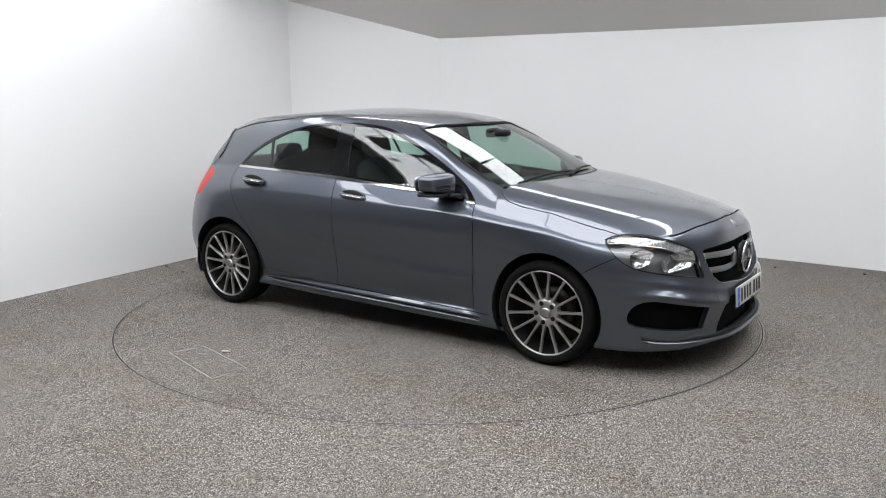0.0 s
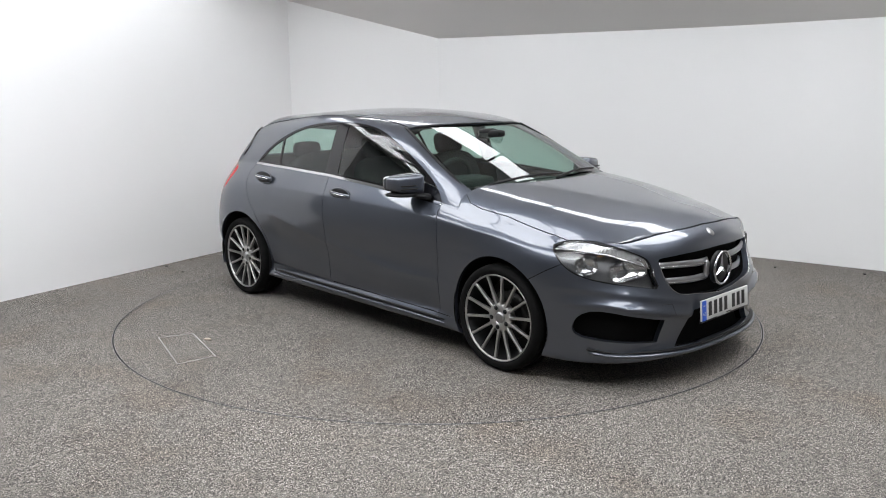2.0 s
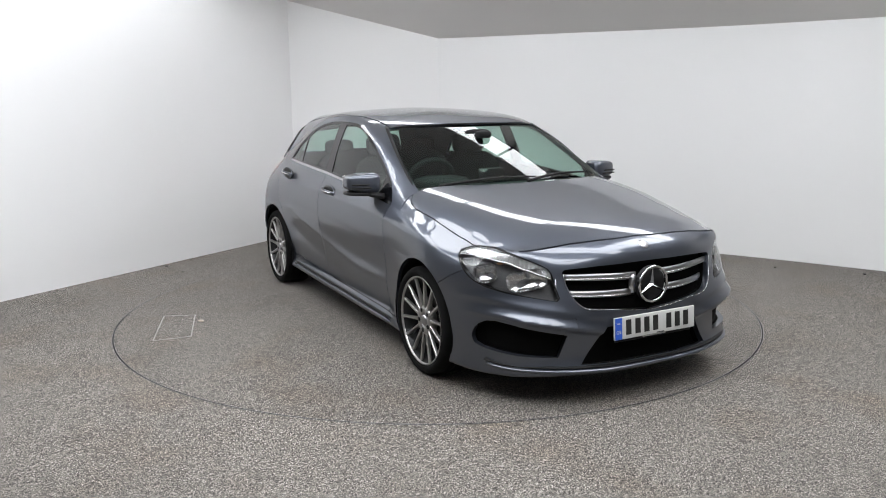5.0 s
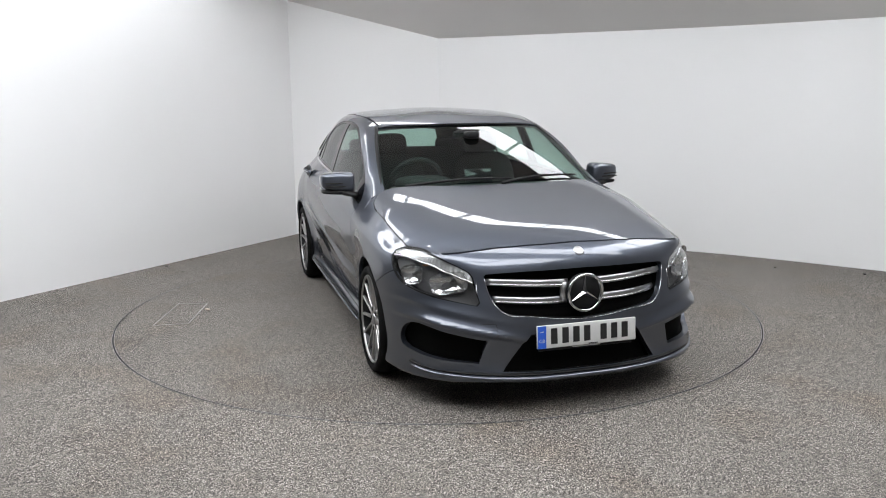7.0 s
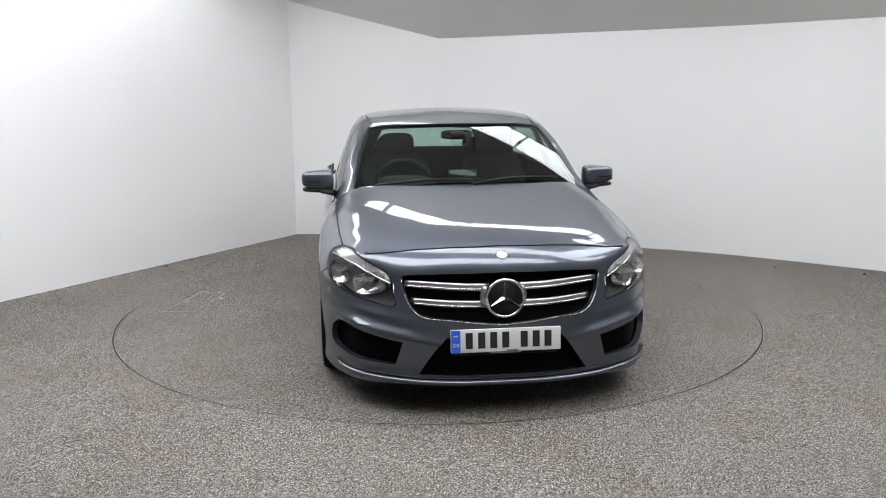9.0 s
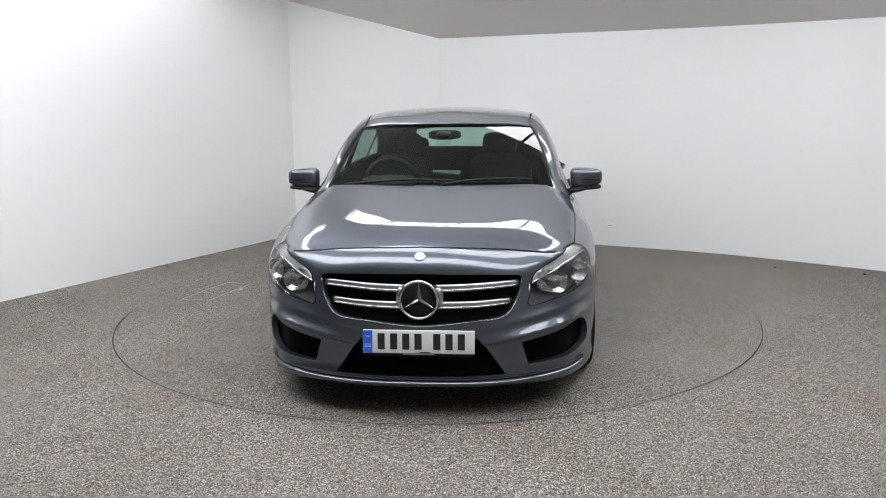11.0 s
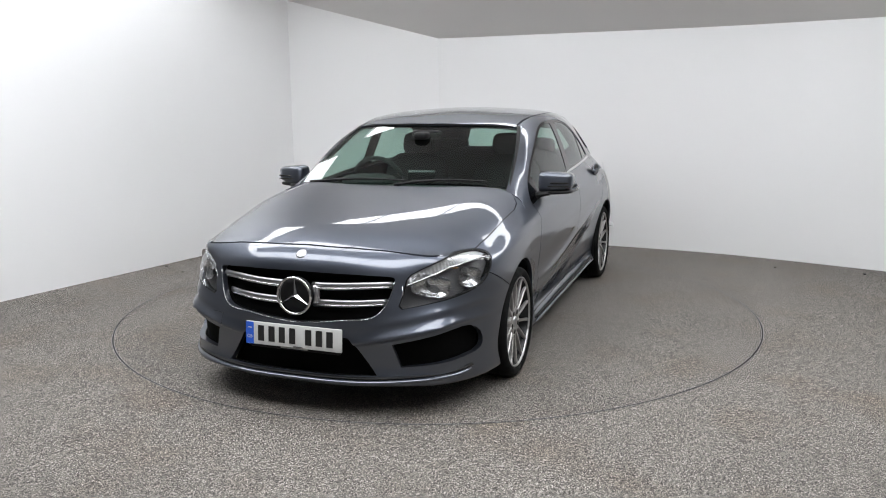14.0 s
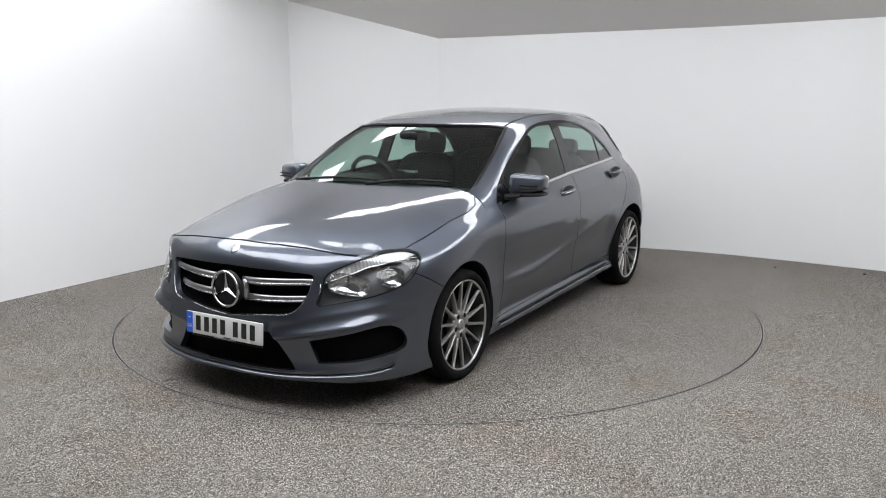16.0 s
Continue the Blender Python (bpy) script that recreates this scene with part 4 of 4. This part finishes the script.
grille = shelf("grille", ["grille"], 0.055, MESH, "black honeycomb radiator grille with two silver louvres")
shelf("lower_intake", ["intake"], 0.06, MESH, "black mesh lower air intake")
for m in (False, True):
    panel("side_intake", take(["fog"], mirror=m, lip=-0.014, push=-0.045), MESH, car, "black mesh side air intake")
rim_line = soft_line([(nose_x(y, z) + 0.001, y, z) for y, z in ((0.486, 0.672), (0.477, 0.62), (0.447, 0.547), (0.405, 0.507), (0.30, 0.488), (0.15, 0.471), (0.0, 0.459))], 30)
part("grille_rim", tube([(p.x, -p.y, p.z) for p in rim_line[:-1]] + rim_line[::-1], 0.0014, 8), CHROMED, grille, "thin chrome rim")
for side in (1, -1):
    for z0, z1, reach in ((0.632, 0.650, 0.470), (0.548, 0.562, 0.440)):
        line = soft_line([(2.150 - 0.028 + 0.0, side * 0.07, z0), (2.132 + 0.0, side * 0.2, z0 + (z1 - z0) * 0.4), (2.108, side * 0.33, z0 + (z1 - z0) * 0.75), (2.060, side * reach, z1)], 16)
        louvre = part("louvre", tube(line, [0.020 - 0.003 * i / 15 for i in range(16)], 12, squash=(0.5, 1.0)), SILVER, grille, "satin silver grille louvre")
        part("chrome_edge", tube([p + Vector((0.012, 0, -0.008)) for p in line], 0.0042, 8, squash=(0.8, 0.8)), CHROMED, grille, "polished chrome edge")
    part("louvre_root", pillow((2.135, side * 0.090, STAR_Z + 0.003), (0.035, 0.05, 0.10), 1.0), SILVER, grille)
emblem = part("emblem", tube([(STAR_X + 0.012, 0.090 * math.cos(2 * math.pi * k / 48), STAR_Z + 0.090 * math.sin(2 * math.pi * k / 48)) for k in range(48)], 0.0072, 10, True, axis=(1, 0, 0)), CHROMED, car, "round chrome ring emblem")
part("emblem_disc", lathe([(0.0, 0.0), (0.085, 0.0), (0.092, -0.02)], Matrix.Translation((STAR_X, 0, STAR_Z)) @ Matrix.Rotation(-math.pi / 2, 4, "Z"), 40), BLACK, emblem)
for k in range(3):
    a = math.pi / 2 + 2 * math.pi * k / 3
    bm = bmesh.new()
    d, s = Vector((0, math.cos(a), math.sin(a))), Vector((0, -math.sin(a), math.cos(a)))
    c = Vector((STAR_X + 0.004, 0, STAR_Z))
    tip = bm.verts.new(c + d * 0.088 + Vector((0.002, 0, 0)))
    mid = bm.verts.new(c + Vector((0.013, 0, 0)))
    l, r = (bm.verts.new(c + d * 0.009 + s * w) for w in (0.0115, -0.0115))
    bm.faces.new((mid, tip, l)), bm.faces.new((mid, r, tip)), bm.faces.new((l, tip, r)), bm.faces.new((mid, l, r))
    bmesh.ops.recalc_face_normals(bm, faces=bm.faces)
    part("emblem_arm", bm, CHROMED, emblem, smooth=False)
part("hood_badge", lathe([(0.0, 0.004), (0.022, 0.003), (0.028, 0.0), (0.029, -0.006)], Matrix.Translation((2.099, 0, 0.784)) @ Matrix.Rotation(radians(-52), 4, "Y") @ Matrix.Rotation(-math.pi / 2, 4, "Z"), 28), SILVER, car, "small round silver badge")

# number plate, its characters as plain bars
plate = part("number_plate", block((2.208, 0, 0.392), (0.012, 0.532, 0.113), 0.004, Matrix.Rotation(radians(-4), 4, "Y")), PLATE, car, "white number plate with a blue band")


def on_plate(name, y, z, w, h, mat, label="", proud=0.0006):
    bm = block((0.0066 + proud, y, z), (0.0012, w, h), 0)
    bm.transform(Matrix.Translation((2.208, 0, 0.392)) @ Matrix.Rotation(radians(-4), 4, "Y"))
    return part(name, bm, mat, plate, label, smooth=False)


on_plate("blue_band", -0.242, 0, 0.044, 0.109, PLATEBLUE, "blue band")
letters = bpy.data.curves.new("letters", "FONT")
letters.body, letters.size, letters.align_x = "GB", 0.024, "CENTER"
holder = new("letters", letters)
bpy.context.view_layer.update()
letter_mesh = bpy.data.meshes.new_from_object(holder.evaluated_get(bpy.context.evaluated_depsgraph_get()))
bpy.data.objects.remove(holder)
letter_mesh.transform(Matrix.Translation((2.208, 0, 0.392)) @ Matrix.Rotation(radians(-4), 4, "Y") @ Matrix.Translation((0.0082, -0.242, -0.026)) @ Matrix.Rotation(math.pi / 2, 4, "Z") @ Matrix.Rotation(math.pi / 2, 4, "X"))
letter_mesh.materials.clear()
letter_mesh.materials.append(PLATE)
letters_part = new("letters", letter_mesh)
letters_part.parent = plate
letters_part["label"] = "white country letters"
on_plate("bar", -0.242, 0.026, 0.020, 0.006, PLATE)
for y in (-0.178, -0.118, -0.060, -0.002, 0.087, 0.145, 0.203):
    on_plate("bar", y, 0.002, 0.034, 0.077, INK)
on_plate("bar", 0.03, -0.050, 0.05, 0.005, INK)
part("plate_holder", block((2.198, 0, 0.330), (0.014, 0.50, 0.022), 0.004), BLACK, car)
part("holder_bar", block((2.2055, 0.0, 0.329), (0.002, 0.15, 0.005), 0), PLATE, car, "pale unreadable line on the plate holder")

cover = []
for y, z in ((-0.447, 0.402), (-0.447, 0.456), (-0.515, 0.460), (-0.515, 0.406)):
    cover.append((nose_x(y, z) + 0.001, y, z))
part("tow_cover", tube(cover, 0.0014, 6, True), BLACK, bumper, "thin dark gap round the towing eye cover")

# lip of the bumper
LIP_LINE = soft_line(both_ways([(2.205, 0, 0.186), (2.196, 0.25, 0.187), (2.163, 0.42, 0.190), (2.065, 0.630, 0.197), (1.935, 0.752, 0.201), (1.865, 0.795, 0.212)]), 60)
part("splitter", tube(LIP_LINE, [0.010 if i in (0, 59) else 0.021 for i in range(60)], 12, squash=(1.0, 0.55)), PAINT, bumper, "bumper lip blade")
part("splitter_seal", tube([p + Vector((-0.012, 0, 0.016)) for p in LIP_LINE], 0.012, 8, squash=(1.6, 0.6)), BLACK, bumper)
for side in (1, -1):
    line = soft_line([(-0.97, side * 0.876, 0.238), (-0.4, side * 0.876, 0.222), (0.2, side * 0.873, 0.208), (0.86, side * 0.872, 0.192)], 24)
    part("skirt_blade", tube(line, [0.004] + [0.012] * 22 + [0.004], 10, squash=(0.9, 0.8)), PAINT, sills[0 if side > 0 else 1], "bright edge of the side skirt")
    # no groove is cut: a black bar draws its shade over the blade
    part("skirt_shade", tube([p + Vector((0, -side * 0.004, 0.021)) for p in line], [0.004] + [0.011] * 22 + [0.004], 8, squash=(0.8, 0.9)), BLACK, sills[0 if side > 0 else 1], "black bar for the shade in the groove over the blade")


# ---- headlamps ----
def lamp_point(s, z):
    """A point of the lamp's sheet from its outline's coordinates."""
    q = -low[..., 0] * math.sin(A40) + low[..., 1] * math.cos(A40)
    i = (np.abs(q - s) + np.abs(low[..., 2] - z) + (low[..., 0] < 1.3) * 9).argmin()
    return Vector(low.reshape(-1, 3)[i])


OUT = Vector((math.cos(A40), math.sin(A40), 0))
for k, side in enumerate((1, -1)):
    flip = Matrix.Diagonal((1, side, 1, 1))
    lamp = panel("headlamp", take(["headlamp", "lamp_band"], mirror=side < 0, lip=0.05, push=-0.001), LENS, car, "clear headlamp with chrome reflectors")
    panel("gasket", take(["lamp_rim"], mirror=side < 0, lip=0.01, push=-0.003), BLACK, lamp, "black lamp gasket")
    panel("housing", take(["headlamp", "lamp_band", "lamp_rim"], mirror=side < 0, lip=0, push=-0.050), LAMPGREY, lamp, "dark grey lamp housing")
    panel("light_band", take(["lamp_band"], mirror=side < 0, lip=0.02, push=-0.013), FLUTED, lamp, "fluted bright light band")

    def lamp_part(name, bm, mat, label="", smooth=True):
        bm.transform(flip)
        if side < 0:
            bmesh.ops.reverse_faces(bm, faces=bm.faces)
        return part(name, bm, mat, lamp, label, smooth)

    for s, z, r, wide in ((-0.785, 0.638, 0.056, 1.80), (-0.575, 0.660, 0.052, 1.15)):
        p = lamp_point(s, z) - OUT * 0.014
        m = Matrix.Translation(p) @ Matrix.Rotation(A40 - math.pi / 2, 4, "Z") @ Matrix.Rotation(radians(-12), 4, "Y") @ Matrix.Diagonal((wide, 1, 0.95, 1))
        bowl = lathe([(r, -0.002), (r * 0.93, -0.010), (r * 0.76, -0.022), (r * 0.48, -0.032), (r * 0.2, -0.037), (0.0, -0.038)], Matrix.Identity(4), 20)
        for v in bowl.verts:
            far = max(math.hypot(v.co.x, v.co.z), 1e-6)
            grow = 1 / max((abs(v.co.x / far) ** 4 + abs(v.co.z / far) ** 4) ** 0.25, 0.5)
            v.co.x, v.co.z = v.co.x * (1 + (grow - 1) * far / r), v.co.z * (1 + (grow - 1) * far / r)
        bowl.transform(m)
        lamp_part("reflector", bowl, REFLECTOR, "faceted chrome reflector bowl", False)
        m2 = Matrix.Translation(p) @ Matrix.Rotation(A40 - math.pi / 2, 4, "Z")
        lamp_part("bulb_cap", lathe([(0.0, -0.012), (0.006, -0.013), (0.008, -0.018), (0.008, -0.034)], m2, 16), LAMPGREY)
    shade = [lamp_point(-0.93 + 0.50 * k / 12, 0.640 + 0.100 * math.sin(min(1.0, k / 12 * 1.15) * math.pi * 0.5)) - OUT * 0.010 for k in range(13)]
    lamp_part("chrome_divider", tube(soft_line(shade, 24), 0.005, 8), CHROMED)
    p = lamp_point(-0.66, 0.712) - OUT * 0.022
    lamp_part("indicator_bulb", pillow(p, (0.014, 0.034, 0.010), 0.8, Matrix.Rotation(A40, 4, "Z"), 14, 8), AMBER, "amber indicator bulb")
    line = [lamp_point(-0.950, 0.556) - OUT * 0.012, lamp_point(-0.925, 0.61) - OUT * 0.012, lamp_point(-0.908, 0.65) - OUT * 0.012]
    lamp_part("chrome_blade", tube(line, 0.012, 8, squash=(0.5, 1.0)), REFLECTOR)

# ---- door mirrors and handles ----
for k, side in enumerate((1, -1)):
    def cowl(p):
        taper = 1 - 0.16 * max(0, p.y)
        return Vector((p.x * taper + 0.22 * p.y * -1, p.y, p.z * (1 - 0.20 * p.y) + 0.06 * p.y))

    def place(name, bm, mat, parent, label=""):
        bm.transform(Matrix.Diagonal((1, side, 1, 1)))
        if side < 0:
            bmesh.ops.reverse_faces(bm, faces=bm.faces)
        return part(name, bm, mat, parent, label)

    house = place("door_mirror", pillow((0.585, 0.925, 1.018), (0.155, 0.205, 0.118), 0.45, None, 28, 16, cowl), PAINT, car, "grey door mirror with a slatted side lamp")
    place("mirror_foot", pillow((0.575, 0.925, 0.953), (0.16, 0.20, 0.030), 0.5, None, 24, 10, cowl), BLACK, house, "black mirror foot")
    place("mirror_arm", tube([(0.655, 0.90, 0.950), (0.665, 0.86, 0.945), (0.675, 0.815, 0.938)], [0.020, 0.022, 0.026], 12, squash=(1.6, 0.75)), BLACK, house)
    place("mirror_glass", pillow((0.503, 0.928, 1.018), (0.012, 0.165, 0.09), 0.4, pose(0, 0, 0, 0, 0, 14)), MIRROR, house)
    for z, y0, y1 in ((1.012, 0.900, 1.012), (0.992, 0.885, 1.012)):
        line = [(0.668 - 0.02 * 0 - 0.30 * max(0, y - 0.90) * 0.62, y, z) for y in np.linspace(y0, y1, 10)]
        place("indicator_slot", tube(line, [0.002] + [0.006] * 8 + [0.003], 8, squash=(0.6, 0.8)), BLACK, house)
    for x, y, z, door in ((-0.125, 0.872, 0.893, front_doors[k]), (-1.08, 0.862, 0.951, rear_doors[k])):
        # a proud black oval; its colour gives the shade of the hollow cup
        place("cup_shade", pillow((x, y + 0.003, z), (0.215, 0.022, 0.086), 0.8, pose(0, 0, 0, 9, 4, 0), 28, 10), BLACK, door, "black oval for the shaded recess behind the handle")
        oval = [Matrix.Translation((x, y + 0.006, z)) @ pose(0, 0, 0, 9, 4, 0) @ Vector((0.103 * math.cos(0.157 * i), 0, 0.042 * math.sin(0.157 * i))) for i in range(40)]
        place("cup_rim", tube(oval, 0.0045, 8, True, axis=(0, 1, 0)), PAINT, door)
        handle = place("door_handle", tube(soft_line([(x - 0.105, y + 0.006, z + 0.012), (x - 0.05, y + 0.030, z + 0.008), (x + 0.05, y + 0.032, z), (x + 0.108, y + 0.006, z - 0.010)], 14), 0.0155, 12, squash=(0.55, 1.0)), PAINT, door, "grey grab handle")
        place("handle_trim", tube(soft_line([(x - 0.10, y + 0.013, z + 0.012), (x - 0.05, y + 0.038, z + 0.010), (x + 0.05, y + 0.040, z + 0.002), (x + 0.10, y + 0.013, z - 0.006)], 12), 0.0045, 8), CHROMED, door)
part("fuel_flap", lathe([(0.083, 0.0), (0.086, 0.001), (0.089, 0.0)], Matrix.Translation((-1.40, 0.885, 0.90)) @ Matrix.Rotation(radians(14), 4, "X") @ Matrix.Rotation(radians(9), 4, "Z"), 48), BLACK, quarters[0], "round fuel flap gap")

# ---- wipers, roof seal, cowl ----
part("cowl", tube(soft_line(both_ways([(1.00, 0, 0.992), (0.97, 0.36, 0.990), (0.905, 0.66, 0.985)]), 30), 0.040, 10, squash=(1.4, 0.35)), BLACK, car, "black plastic scuttle below the windscreen")
for pts in ([(0.965, -0.58, 1.010), (0.975, -0.20, 1.040), (0.985, 0.10, 1.036)], [(1.01, 0.02, 1.012), (0.965, 0.25, 1.040), (0.90, 0.57, 1.036)]):
    arm = part("wiper", tube(soft_line(pts, 14), [0.010 - 0.005 * i / 13 for i in range(14)], 8), BLACK, car, "black wiper arm and blade")

for side in (1, -1):
    line = soft_line([(0.89, side * 0.702, 0.990), (0.66, side * 0.668, 1.108), (0.42, side * 0.628, 1.238), (0.215, side * 0.580, 1.338)], 24)
    part("screen_seal", tube(line, 0.012, 8, squash=(1.0, 0.5)), BLACK, car, "black windscreen seal")
part("screen_seal", tube(soft_line(both_ways([(0.335, 0, 1.352), (0.30, 0.30, 1.347), (0.225, 0.57, 1.333)]), 30), 0.009, 8, squash=(1.0, 0.5)), BLACK, car, "black windscreen seal")

for side in (1, -1):
    fin = [(p[0] - 0.004, side * p[1], p[2]) for p in cabin[-1, 3:18]]
    part("spoiler_fin", tube(fin, 0.013, 8, squash=(1.0, 0.6)), GLOSSBLACK, car, "black fin beside the rear window")

# ---- cabin ----
def seat(x, y, wide, label):
    base = part("seat", pillow((x, y, 0.50), (0.52, wide, 0.20), 0.5), FABRIC, car, label)
    tilt = Matrix.Rotation(radians(-20), 4, "Y")
    part("backrest", pillow((x - 0.34, y, 0.80), (0.17, wide, 0.66), 0.5, tilt), FABRIC, base)
    return base


for y in (0.36, -0.36):
    base = seat(0.12, y, 0.50, "dark fabric front seat")
    part("headrest", pillow((-0.34, y, 1.185), (0.10, 0.26, 0.17), 0.55, Matrix.Rotation(radians(-12), 4, "Y")), FABRIC, base)
bench = seat(-0.75, 0, 1.24, "dark fabric rear bench")
for y in (0.38, -0.38):
    part("headrest", pillow((-1.20, y, 1.13), (0.09, 0.24, 0.13), 0.55), FABRIC, bench)
part("dashboard", pillow((0.72, 0, 0.86), (0.42, 1.36, 0.22), 0.35), DASH, car, "dark grey dashboard")
part("binnacle", pillow((0.58, -0.36, 0.985), (0.22, 0.36, 0.09), 0.6), DASH, car)
part("media_screen", block((0.575, 0.02, 1.01), (0.018, 0.19, 0.11), 0.006, Matrix.Rotation(radians(-12), 4, "Y")), GLOSSBLACK, car, "flat central display")
wheel_m = Matrix.Translation((0.40, -0.36, 0.965)) @ Matrix.Rotation(radians(-66), 4, "Y")
bm = tube([wheel_m @ Vector((0.180 * math.cos(a), 0.180 * math.sin(a), 0)) for a in np.linspace(0, 2 * math.pi, 40, endpoint=False)], 0.016, 10, True)
steering = part("steering_wheel", bm, DASH, car, "dark steering wheel")
part("boss", pillow(wheel_m @ Vector((0, 0, -0.01)), (0.05, 0.17, 0.13), 0.7, Matrix.Rotation(radians(24), 4, "Y")), DASH, steering)
for a in (0, math.pi / 2, -math.pi / 2):
    part("wheel_spoke", tube([wheel_m @ Vector((0, 0, -0.005)), wheel_m @ Vector((-0.17 * math.cos(a), 0.17 * math.sin(a), 0))], 0.018, 8, squash=(1, 0.5)), DASH, steering)
part("rear_view_mirror", pillow((0.42, 0, 1.285), (0.04, 0.22, 0.065), 0.6, pose(0, 0, 0, 0, 0, 8)), BLACK, car, "black interior mirror")
part("sensor_box", pillow((0.50, 0, 1.285), (0.10, 0.10, 0.05), 0.6), BLACK, car)
part("cabin_floor", block((-0.25, 0, 0.30), (2.3, 1.5, 0.06), 0.01), BLACK, car)
part("bulkhead", block((0.98, 0, 0.62), (0.05, 1.5, 0.62), 0.01), BLACK, car)
part("boot_wall", block((-1.32, 0, 0.62), (0.04, 1.4, 0.70), 0.01), BLACK, car)
part("underbody", block((0.05, 0, 0.20), (3.9, 1.36, 0.04), 0.015), BLACK, car, "black underbody tray")


# ---- what moves ----
def motions():
    rows, disc = [], []
    for i in range(33):
        t = i * 0.5
        a = -35.333 - 5.4081 * t
        s, c = math.sin(radians(a)), math.cos(radians(a))
        rows.append((t, pose(-CAR_SIDE * s, CAR_SIDE * c, 0, 0, 0, a)))
        disc.append((t, pose(0, 0, 0, 0, 0, a)))
    walk(car, rows)
    walk(turntable, disc)


motions()
